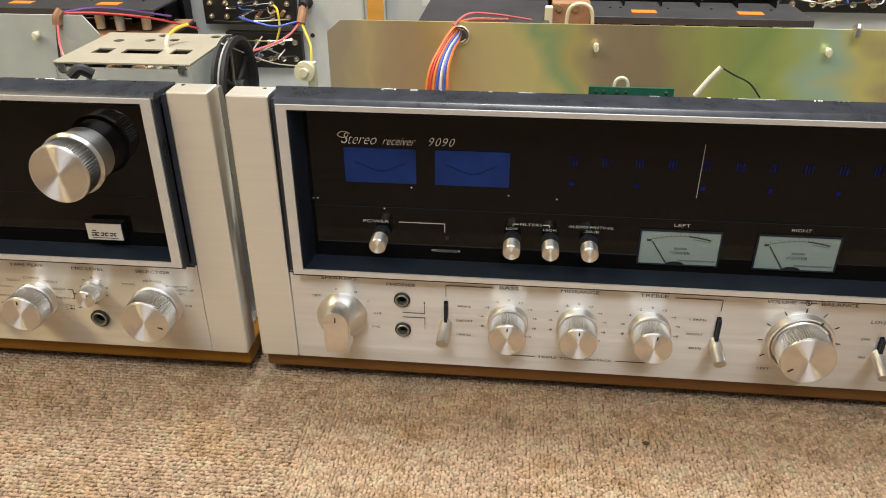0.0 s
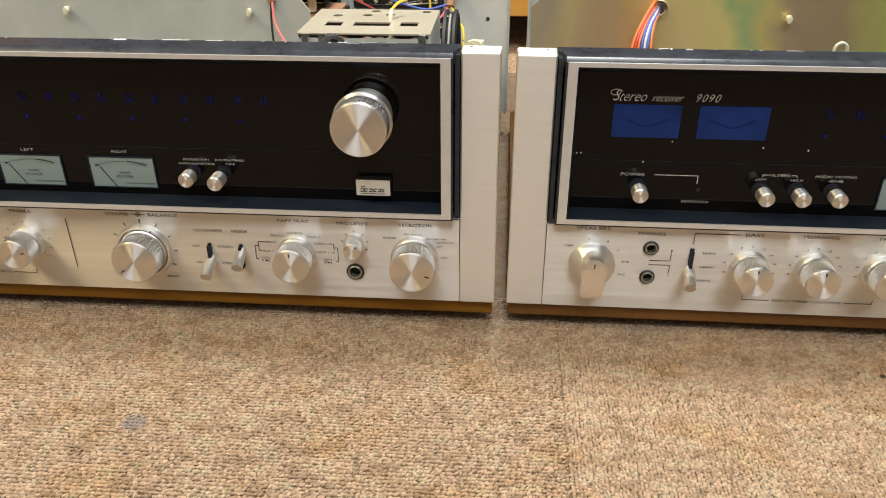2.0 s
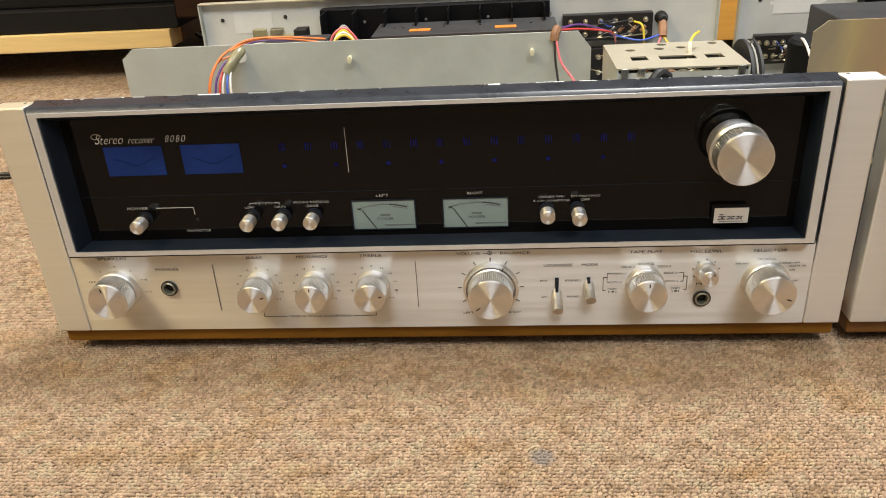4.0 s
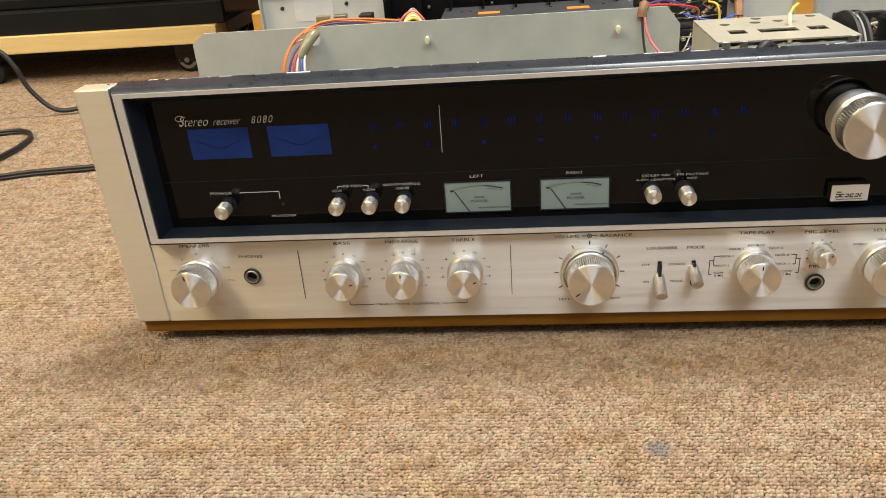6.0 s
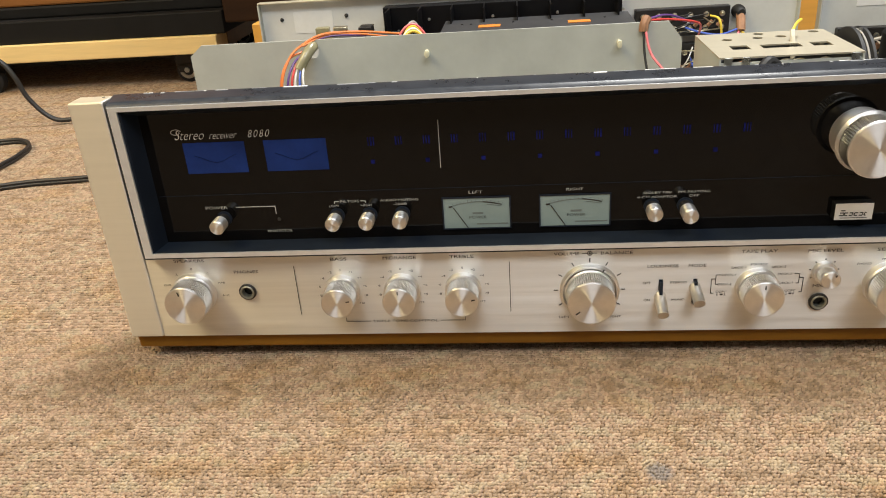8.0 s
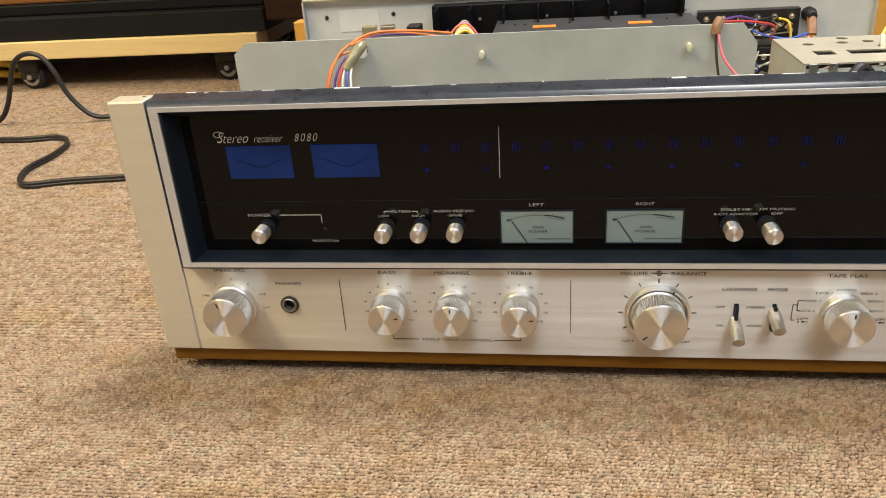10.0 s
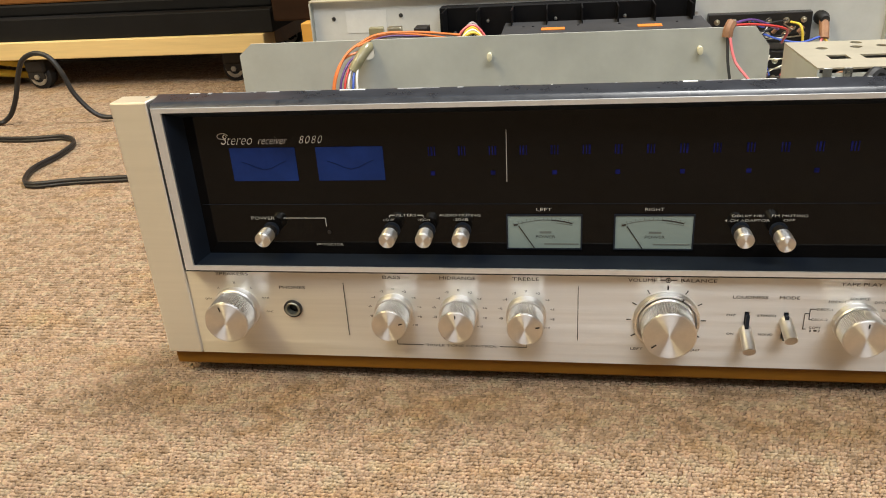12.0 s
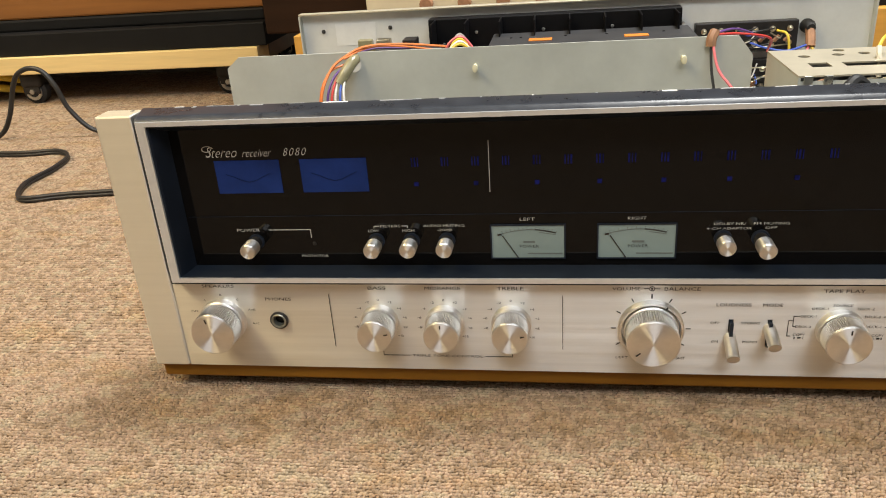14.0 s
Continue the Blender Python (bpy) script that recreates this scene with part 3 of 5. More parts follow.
    for i, c in enumerate("8080" if first else "9090"):
        printed(c, 0.1019 + sx + i * 0.0035, 0.1556, 0.0029, 0.0044, INK_GLASS, M_SILVER_INK, rec, 0.4, -0.014)
    # small print on the glass
    g = 0.0 if first else -0.0015
    printed("POWER", 0.0722 + g, 0.1090, 0.0140, 0.0019, INK_GLASS, M_WHITE_INK, rec)
    bar(0.0845 + g, 0.1090, 0.1095 + g, 0.1090, 0.0004, INK_GLASS, M_WHITE_INK, rec)
    bar(0.1095 + g, 0.1090, 0.1095 + g, 0.1040, 0.0004, INK_GLASS, M_WHITE_INK, rec)
    part("protector_lamp", lathe([(0.0012, 0.0), (0.001, -0.0006), (0, -0.0008)], 16), M_BAKELITE, rec, loc=(0.1108 + g, GLASS_Y, 0.1002), smooth=True)
    printed("PROTECTOR", 0.1102 + g, 0.0925, 0.0158, 0.0015, INK_GLASS, M_WHITE_INK, rec)
    g = 0.0 if first else -0.0025
    printed("FILTERS", 0.1565 + g, 0.1108, 0.0115, 0.0015, INK_GLASS, M_WHITE_INK, rec)
    for a, b in ((0.1470, 0.1500), (0.1630, 0.1662)):
        bar(a + g, 0.1108, b + g, 0.1108, 0.0004, INK_GLASS, M_WHITE_INK, rec)
    bar(0.1470 + g, 0.1108, 0.1470 + g, 0.1094, 0.0004, INK_GLASS, M_WHITE_INK, rec)
    bar(0.1662 + g, 0.1108, 0.1662 + g, 0.1094, 0.0004, INK_GLASS, M_WHITE_INK, rec)
    printed("LOW", 0.1465 + g, 0.1080, 0.0062, 0.0015, INK_GLASS, M_WHITE_INK, rec)
    printed("HIGH", 0.1665 + g, 0.1080, 0.0068, 0.0015, INK_GLASS, M_WHITE_INK, rec)
    printed("AUDIO MUTING", 0.1868 + g * 0.6, 0.1108, 0.0232, 0.0015, INK_GLASS, M_WHITE_INK, rec)
    printed("-20dB", 0.1872 + g * 0.6, 0.1082, 0.0085, 0.0015, INK_GLASS, M_WHITE_INK, rec)
    for x, tip in ((0.0762, -0.0160), (0.1478, -0.0160), (0.1680, -0.0155), (0.1882, -0.0150)):
        push_knob(rec, x + (0 if first else -0.0035 if x > 0.1 else -0.0025), 0.1019, tip)
    power_meter(rec, 0.2132 if first else 0.2115, 0.2532 if first else 0.2525, "LEFT", not first)
    power_meter(rec, 0.2712, 0.3120, "RIGHT", not first)
    # speakers selector and sockets
    printed("SPEAKERS", 0.0510 if first else 0.0500, 0.0775, 0.0200, 0.0020, PLATE_Y, M_INK, rec)
    kx, kz = (0.0505, 0.0545) if first else (0.0505, 0.0535)
    for a, s in ((-72, "OFF"), (-38, "A"), (0, "B"), (36, "C"), (68, "A+B"), (96, "A+C")) if first else ((-52, "OFF"), (-12, "A"), (26, "B"), (56, "C"), (84, "A+B"), (112, "A+C")):
        rr = 0.0172 if len(s) == 1 else 0.0192
        printed(s, kx + 0.001 + rr * math.sin(radians(a)), kz + rr * math.cos(radians(a)), 0.0013 + 0.0017 * (len(s) - 1), 0.0013, PLATE_Y, M_INK, rec)
    if first:
        turned_knob(rec, "speaker_selector", kx, kz, 0.0131, 0.0182, (0.0141, 0.0050), -15, label="knurled aluminium speaker selector knob")
    else:
        k = part("speaker_selector", lathe([(0.0140, 0), (0.0140, -0.0034), (0.0132, -0.0052), (0.0100, -0.0092), (0.0074, -0.0150), (0, -0.0152)], 64), M_KNOB_SIDE, rec, "aluminium bar-handle speaker selector knob", (kx, 0, kz), smooth=True)
        arc = [(0.0068 * math.cos(radians(q)), 0.0050 + 0.0072 * math.sin(radians(q))) for q in range(0, 181, 12)]
        outline = arc + [(-0.0066, -0.0060), (-0.0062, -0.0145), (0.0062, -0.0145), (0.0066, -0.0060)]
        grip = sheet(outline, [], 0.0136, front(-0.0176))
        bmesh.ops.bevel(grip, geom=[q for q in grip.edges if len(q.link_faces) == 2 and q.calc_face_angle(0) > 0.9], offset=0.0007, segments=2, profile=0.5, affect="EDGES")
        part("grip", grip, M_LEVER, k, smooth=True)
        dial_mark(k, 0, 0.0055, 0.0090, -0.0178)
    printed("PHONES", 0.0868 if first else 0.0845, 0.0690 if first else 0.0752, 0.0158, 0.0019, PLATE_Y, M_INK, rec)
    for x, z in jacks:
        jack(rec, x, z, 1.0 if first else 0.82)
    if not first:
        for z, s, up in ((0.0640, "1", 1), (0.0470, "2", -1)):
            printed(s, 0.0975, z, 0.0007, 0.0013, PLATE_Y, M_INK, rec)
            bar(0.0975, z - 0.0015 * up, 0.0975, 0.0555 + 0.0015 * up, 0.0003, PLATE_Y, M_INK, rec)
            bar(0.0975, 0.0555 + 0.0015 * up, 0.0850, 0.0555 + 0.0015 * up, 0.0003, PLATE_Y, M_INK, rec)
    # tone section
    tones = (("BASS", 0.1470, 0.0105, 76), ("MIDRANGE", 0.1850, 0.0205, 0), ("TREBLE", 0.2232, 0.0148, 78)) if first else (("BASS", 0.1440, 0.0105, 0), ("MIDRANGE", 0.1820, 0.0205, 0), ("TREBLE", 0.2212, 0.0148, 10))
    for s, x, w, a in tones:
        printed(s, x, 0.0765, w, 0.0020, PLATE_Y, M_INK, rec)
        turned_knob(rec, s.lower() + "_knob", x, 0.0545, 0.0099, 0.0182, (0.0111, 0.0050), a, label="knurled aluminium %s knob" % s.lower())
        for v in range(-8, 12, 2):
            b = radians(v * 13.0)
            printed(("+%d" % v if v > 0 else str(v)), x + 0.0150 * math.sin(b), 0.0545 + 0.0144 * math.cos(b), 0.0011 if v == 0 else (0.0024 if abs(v) < 10 else 0.0033), 0.0014, PLATE_Y, M_INK, rec)
    if first:
        for x in (0.1180, 0.2520):
            bar(x, 0.0375, x, 0.0722, 0.00035, PLATE_Y, M_INK, rec, "divider_line")
    a, b = tones[0][1], tones[2][1]
    printed("TRIPLE TONE CONTROL", (a + b) / 2, 0.0318, 0.0420, 0.0016, PLATE_Y, M_INK, rec)
    bar(a, 0.0318, (a + b) / 2 - 0.0225, 0.0318, 0.0003, PLATE_Y, M_INK, rec)
    bar((a + b) / 2 + 0.0225, 0.0318, b, 0.0318, 0.0003, PLATE_Y, M_INK, rec)
    bar(a, 0.0318, a, 0.0345, 0.0003, PLATE_Y, M_INK, rec)
    bar(b, 0.0318, b, 0.0345, 0.0003, PLATE_Y, M_INK, rec)
    if not first:
        lever(rec, 0.1095, 0.0445, 0.066, 0.0515, 0.0462, 0.1085)
        lever(rec, 0.2570, 0.0425, 0.065, 0.0490, 0.0435, 0.2580)
        for s, x, z, w in (("300Hz", 0.1195, 0.0632, 0.008), ("DEFEAT", 0.1200, 0.0536, 0.009), ("150Hz", 0.1195, 0.0442, 0.008), ("1.5KHz", 0.2460, 0.0628, 0.009), ("DEFEAT", 0.2455, 0.0532, 0.009), ("3KHz", 0.2470, 0.0440, 0.007)):
            printed(s, x, z, w, 0.0013, PLATE_Y, M_INK, rec)
        bar(0.1095, 0.0762, 0.1360, 0.0762, 0.0003, PLATE_Y, M_INK, rec)
        bar(0.1095, 0.0762, 0.1095, 0.0690, 0.0003, PLATE_Y, M_INK, rec)
        bar(0.2320, 0.0758, 0.2570, 0.0758, 0.0003, PLATE_Y, M_INK, rec)
        bar(0.2570, 0.0758, 0.2570, 0.0690, 0.0003, PLATE_Y, M_INK, rec)
    # volume and balance
    vx, vz = (0.3000, 0.0520) if first else (0.3005, 0.0520)
    printed("VOLUME", vx - 0.0138, 0.0767, 0.0150, 0.0020, PLATE_Y, M_INK, rec)
    printed("BALANCE", vx + 0.0158, 0.0767, 0.0188, 0.0020, PLATE_Y, M_INK, rec)
    part("balance_symbol", sheet(ring_points(vx - 0.0001, 0.0767, 0.0015), [ring_points(vx - 0.0001, 0.0767, 0.0011)], 0.0002, front(PLATE_Y)), M_INK, rec)
    part("balance_symbol", sheet(ring_points(vx - 0.0001, 0.0767, 0.0006, 12), [], 0.0002, front(PLATE_Y)), M_INK, rec)
    bar(vx - 0.0044, 0.0767, vx - 0.0016, 0.0767, 0.0003, PLATE_Y, M_INK, rec)
    bar(vx + 0.0014, 0.0767, vx + 0.0042, 0.0767, 0.0003, PLATE_Y, M_INK, rec)
    ring = part("balance_ring", lathe([(0.0178, 0), (0.0178, -0.0026), (0.0172, -0.0040), (0.0162, -0.0042), (0.0156, -0.0030), (0.0156, -0.0008)], 96), M_KNOB_SIDE, rec, "dished aluminium balance ring", (vx, 0, vz), smooth=True)
    dial_mark(ring, 28, 0.0158, 0.0174, -0.0045, 0.0008)
    turned_knob(rec, "volume_knob", vx, vz, 0.0142, 0.0178, (0.0148, 0.004), -128, label="large knurled aluminium volume knob")
    for a in range(-120, 121, 30):
        b = radians(a)
        bar(vx + 0.0188 * math.sin(b), vz + 0.0188 * math.cos(b), vx + 0.0214 * math.sin(b), vz + 0.0214 * math.cos(b), 0.0008 if a == 0 else 0.0005, PLATE_Y, M_INK, rec, "volume_tick")
    printed("LEFT", vx - 0.0150, 0.0330, 0.0068, 0.0015, PLATE_Y, M_INK, rec)
    printed("RIGHT", vx + 0.0155, 0.0330, 0.0078, 0.0015, PLATE_Y, M_INK, rec)
    # loudness switch
    printed("LOUDNESS", 0.3430, 0.0672, 0.0180, 0.0019, PLATE_Y, M_INK, rec)
    lever(rec, 0.3424, 0.041, 0.058, 0.0470, 0.0408, 0.3424)
    printed("OFF", 0.3340, 0.0560, 0.0048, 0.0014, PLATE_Y, M_INK, rec)
    printed("ON", 0.3345, 0.0442, 0.0036, 0.0014, PLATE_Y, M_INK, rec)
    if first:
        printed("MODE", 0.3630, 0.0672, 0.0102, 0.0019, PLATE_Y, M_INK, rec)
        lever(rec, 0.3625, 0.041, 0.058, 0.0530, 0.0480, 0.3630, -0.0130)
        printed("STEREO", 0.3525, 0.0560, 0.0098, 0.0014, PLATE_Y, M_INK, rec)
        printed("MONO", 0.3530, 0.0442, 0.0075, 0.0014, PLATE_Y, M_INK, rec)
        printed("TAPE PLAY", 0.3975, 0.0757, 0.0205, 0.0019, PLATE_Y, M_INK, rec)
        turned_knob(rec, "tape_selector", 0.3980, 0.0525, 0.0114, 0.0172, (0.0121, 0.0050), 0, label="knurled aluminium tape selector knob")
        for s, x, z, w in (("SOURCE", 0.3980, 0.0672, 0.0098), ("DECK-1", 0.3868, 0.0652, 0.0082), ("DECK-2", 0.4095, 0.0652, 0.0082), ("DECK-1", 0.3815, 0.0605, 0.0078), ("DECK-2", 0.3795, 0.0542, 0.0080), ("COPY", 0.3778, 0.0492, 0.0060), ("1", 0.3757, 0.0472, 0.0006), ("2", 0.3800, 0.0472, 0.0011), ("DECK-2", 0.4135, 0.0605, 0.0078), ("DECK-1", 0.4145, 0.0545, 0.0078), ("COPY", 0.4175, 0.0492, 0.0060), ("2", 0.4155, 0.0472, 0.0011), ("1", 0.4195, 0.0472, 0.0006)):
            printed(s, x, z, w, 0.0014, PLATE_Y, M_INK, rec)
        for s in (-1, 1):
            q = lambda u: 0.3980 + s * u
            for x0, z0, x1, z1 in ((0.0238, 0.0605, 0.0208, 0.0605), (0.0238, 0.0605, 0.0238, 0.0542), (0.0238, 0.0542, 0.0222, 0.0542), (0.0238, 0.0578, 0.0262, 0.0578), (0.0262, 0.0578, 0.0262, 0.0482), (0.0262, 0.0482, 0.0245, 0.0482)):
                bar(q(x0), z0, q(x1), z1, 0.0003, PLATE_Y, M_INK, rec)
            bar(q(0.0198) - 0.0008, 0.0472, q(0.0198) + 0.0008, 0.0472, 0.0009, PLATE_Y, M_INK, rec, "arrow")
        printed("MIC LEVEL", 0.4345, 0.0752, 0.0195, 0.0019, PLATE_Y, M_INK, rec)
        turned_knob(rec, "mic_level_knob", 0.4352, 0.0615, 0.0054, 0.0120, (0.0068, 0.0034), 40, label="small knurled aluminium mic level knob")
        for a in range(-120, 121, 40):
            b = radians(a)
            bar(0.4352 + 0.0076 * math.sin(b), 0.0615 + 0.0076 * math.cos(b), 0.4352 + 0.0085 * math.sin(b), 0.0615 + 0.0085 * math.cos(b), 0.0006, PLATE_Y, M_INK, rec, "level_tick")
        printed("MIC", 0.4335, 0.0522, 0.0068, 0.0018, PLATE_Y, M_INK, rec)
        printed("SELECTOR", 0.4730, 0.0752, 0.0205, 0.0019, PLATE_Y, M_INK, rec)
        turned_knob(rec, "selector_knob", 0.4722, 0.0530, 0.0135, 0.0195, (0.0145, 0.0055), 105, label="large knurled aluminium input selector knob")
        for s, x, z, w in (("PHONO", 0.4570, 0.0662, 0.0078), ("FM AUTO", 0.4715, 0.0690, 0.0105), ("DOLBY FM", 0.4855, 0.0662, 0.0120), ("ADAPTOR", 0.4905, 0.0640, 0.0105), ("AM", 0.4875, 0.0612, 0.0036), ("AUX", 0.4905, 0.0535, 0.0045)):
            printed(s, x, z, w, 0.0013, PLATE_Y, M_INK, rec)
        printed("DOLBY NR/", 0.3392, 0.1105, 0.0160, 0.0014, INK_GLASS, M_WHITE_INK, rec)
        printed("4-CH ADAPTOR", 0.3390, 0.1078, 0.0228, 0.0014, INK_GLASS, M_WHITE_INK, rec)
        printed("FM MUTING", 0.3600, 0.1105, 0.0178, 0.0014, INK_GLASS, M_WHITE_INK, rec)
        printed("OFF", 0.3600, 0.1080, 0.0058, 0.0014, INK_GLASS, M_WHITE_INK, rec)
        push_knob(rec, 0.3362, 0.1022, -0.0145)
        push_knob(rec, 0.3552, 0.1022, -0.0185)
        # tuning knob with its bright collar
        tk = turned_knob(rec, "tuning_knob", 0.4452, 0.1418, 0.0158, 0.0290, (0.0150, 0.0165), None, GLASS_Y, "large spun aluminium tuning knob")
        part("tuning_collar", lathe([(0.0150, -0.0128), (0.0170, -0.0132), (0.0172, -0.0150), (0.0158, -0.0168)], 72), M_KNOB_SIDE, tk, smooth=True)
        # maker's plate, its name as plain shapes
        bd = part("badge", box(0.4374, 0.4582, 0.0040, GLASS_Y, 0.0924, 0.1026, 0.0003), M_MATT_BLACK, rec, "white enamel maker's badge")
        part("badge_face", box(0.4376, 0.4580, 0.0034, 0.0041, 0.0926, 0.1024), M_BADGE, bd)
        for i, w in enumerate((0.0024, 0.0017, 0.0017, 0.0017, 0.0017, 0.0009)):
            x = 0.4398 + i * 0.0027
            for k, dz in enumerate((0.0, 0.0016)) if i else enumerate((0.0, 0.0016, 0.0030)):
                bar(x + 0.0004 * k, 0.0953 + dz, x + w + 0.0004 * k, 0.0953 + dz, 0.0006, 0.0032, M_INK, bd, "badge_mark")
            bar(x + (0.0 if i % 2 else w), 0.0953, x + 0.0004 + (0.0 if i % 2 else w), 0.0969, 0.0005, 0.0032, M_INK, bd, "badge_mark")
        bar(0.4405, 0.0938, 0.4550, 0.0938, 0.0003, 0.0032, M_INK, bd, "badge_mark")
    return rec


RECEIVER_A = receiver("stereo_receiver", (0, 0, 0), (0, 0, 0), "silver-faced stereo receiver without its lid, amber base board, on carpet", M_WOOD, "A")
RECEIVER_B = receiver("stereo_receiver", (0.5298, 0.002, -0.0010), (0.006, 0.002, 0), "silver-faced stereo receiver without its lid, dark walnut base board, on carpet", M_WOOD_DARK, "B")

# ---------------------------------------------------------------- open chassis behind the fronts


def chassis(rec, kind):
    first = kind == "A"
    paint = M_GREY if first else M_GOLD
    pan = part("chassis_pan", box(0.006, 0.516, 0.016, 0.374, 0.0225, 0.0245), M_STEEL, rec, "plated steel chassis pan")
    for x in (0.0085, 0.5115):
        part("chassis_side", sheet([(0.016, 0.0245), (0.374, 0.0245), (0.374, 0.075), (0.060, 0.075), (0.045, 0.150), (0.040, 0.172), (0.024, 0.172), (0.024, 0.10), (0.016, 0.10)], [ring_points(0.034, 0.150, 0.003, 12), ring_points(0.034, 0.120, 0.003, 12)], 0.0014, lambda u, v, d, x=x: (x + d, u, v)), M_BRACKET, rec, "bent plated steel side bracket")
    # upright screen with clipped corners
    x1 = 0.378 if first else 0.43
    z1 = 0.1802
    off = 0.0 if first else 0.0035
    out = [(0.008 + off, 0.0248), (x1, 0.0248), (x1, z1 - 0.013), (x1 - 0.010, z1), (0.018 + off, z1), (0.008 + off, z1 - 0.008)]
    y = 0.164
    hx = 0.104 if first else 0.1025
    scr = part("screen_plate", sheet(out, [ring_points(hx, 0.1715, 0.0055, 20)], 0.0014, front(y)), paint, rec, "grey-green painted screen plate" if first else "iridescent gold chromate screen plate")
    if first:
        part("cable_sleeve", sweep([(hx + 0.002, y + 0.006, 0.1765), (hx + 0.0005, y - 0.003, 0.1745), (hx - 0.0035, y - 0.009, 0.1690), (hx - 0.0085, y - 0.013, 0.1610)], 0.0040, 16, 5), M_OLD_SLEEVE, scr, "aged olive tubing round the wires", smooth=True)
    else:
        part("cable_sleeve", lathe([(0.0062, -0.0016), (0.0066, 0.0), (0.0062, 0.0030), (0.0046, 0.0032), (0.0046, -0.0016)], 24), M_SLEEVE, scr, loc=(hx, y, 0.1715), smooth=True)
    for sx in ((0.192, 0.333) if first else (0.193, 0.340)):
        clip = lathe([(0.0016, 0.0), (0.0016, -0.0036), (0.0019, -0.0042), (0.0018, -0.0062), (0, -0.0070)], 20)
        for v in clip.verts:
            v.co.z *= 1.55
        part("standoff", clip, M_NYLON, scr, "cream nylon standoff", (sx, y, 0.1665), smooth=True)
    # wires through the screen
    if first:
        for i, (c, dx, dz) in enumerate((("orange", -0.0135, 0.004), ("purple", -0.0080, 0.001), ("red", -0.0055, 0.000), ("white", -0.0040, -0.001), ("blue", -0.0010, -0.0015), ("white", 0.0010, -0.002))):
            wire([(0.0900 + i * 0.0022, 0.140, 0.105), (0.0902 + dx * 0.6 + i * 0.0018, 0.142, 0.145), (0.0950 + dx * 0.5 + i * 0.0008, 0.150, 0.164 + dz), (hx - 0.0025 + i * 0.0005, 0.162, 0.1735 - i * 0.0006), (hx + 0.006, 0.182, 0.176), (hx + 0.02, 0.21, 0.168)], c, rec, 0.0009)
        wire([(0.0850, 0.138, 0.105), (0.0835, 0.140, 0.148), (0.0900, 0.150, 0.170), (0.1010, 0.161, 0.1790), (0.1150, 0.168, 0.1835), (0.1400, 0.178, 0.1820), (0.1680, 0.190, 0.1770)], "orange", rec, 0.0009)
        wire([(0.0990, 0.158, 0.1770), (0.1150, 0.170, 0.1822), (0.1350, 0.182, 0.1800), (0.1600, 0.200, 0.1730)], "orange", rec, 0.0008)
        wire([(0.1030, 0.166, 0.1775), (0.1180, 0.174, 0.1805), (0.1420, 0.190, 0.1770)], "purple", rec, 0.0008)
        # taped joint at the end of the screen
        part("tape_wrap", sweep([(0.3530, 0.166, 0.1830), (0.3505, 0.163, 0.1790), (0.3500, 0.162, 0.1740)], 0.0034, 8, 3), M_BROWN_TAPE, rec, "brown waxed tape round the wires", smooth=True)
        wire([(0.3510, 0.161, 0.1760), (0.3545, 0.152, 0.160), (0.3650, 0.140, 0.145), (0.371, 0.13, 0.12)], "pink", rec, 0.0009)
        wire([(0.3500, 0.162, 0.1760), (0.3505, 0.156, 0.160), (0.3530, 0.148, 0.140), (0.3545, 0.140, 0.115)], "black", rec, 0.0009)
        wire([(0.3530, 0.166, 0.1810), (0.372, 0.180, 0.1785), (0.398, 0.205, 0.1700), (0.410, 0.26, 0.150)], "red", rec, 0.0009)
        wire([(0.3530, 0.168, 0.1815), (0.372, 0.190, 0.1800), (0.400, 0.235, 0.1650)], "purple", rec, 0.0009)
    else:
        for i, c in enumerate(("orange", "red", "orange", "blue", "white", "blue", "orange")):
            wire([(0.0800 + i * 0.0030, 0.135, 0.105), (0.0830 + i * 0.0022, 0.143, 0.148), (0.0905 + i * 0.0013, 0.153, 0.166 - 0.0006 * i), (0.0985 + i * 0.0006, 0.162, 0.1765 - 0.0012 * i), (hx + 0.004, 0.180, 0.178), (hx + 0.03, 0.22, 0.170)], c, rec, 0.0010)
        wire([(0.0985, 0.160, 0.1790), (0.108, 0.172, 0.1840), (0.125, 0.190, 0.1800), (0.15, 0.22, 0.170)], "pink", rec, 0.0008)
        # small board, loop and sleeved wire in front of the screen
        bd = part("circuit_board", box(0.184, 0.232, 0.0820, 0.0836, 0.130, 0.1640), M_PCB, rec, "small green circuit board")
        for i, x in enumerate((0.1880, 0.1925, 0.2000, 0.2050, 0.2275)):
            part("solder_pin", lathe([(0.0008, 0), (0.0007, -0.0012), (0, -0.0014)], 10), M_BRASS, bd, loc=(x, 0.082, 0.1615), smooth=True)
        part("wire_loop", sweep([(0.1985, 0.086, 0.158), (0.1990, 0.086, 0.1660), (0.2025, 0.086, 0.1685), (0.2060, 0.086, 0.1660), (0.2065, 0.086, 0.158)], 0.0010, 8, 5), M_SLEEVE, rec, smooth=True)
        part("insulating_sleeve", sweep([(0.2440, 0.083, 0.1600), (0.2500, 0.083, 0.1690), (0.2560, 0.083, 0.1768)], 0.0016, 10, 4), M_SLEEVE, rec, "pale sleeve on a thin wire", smooth=True)
        wire([(0.2560, 0.083, 0.1768), (0.2640, 0.083, 0.1725), (0.2730, 0.083, 0.1680), (0.2800, 0.083, 0.1600)], "black", rec, 0.0005)
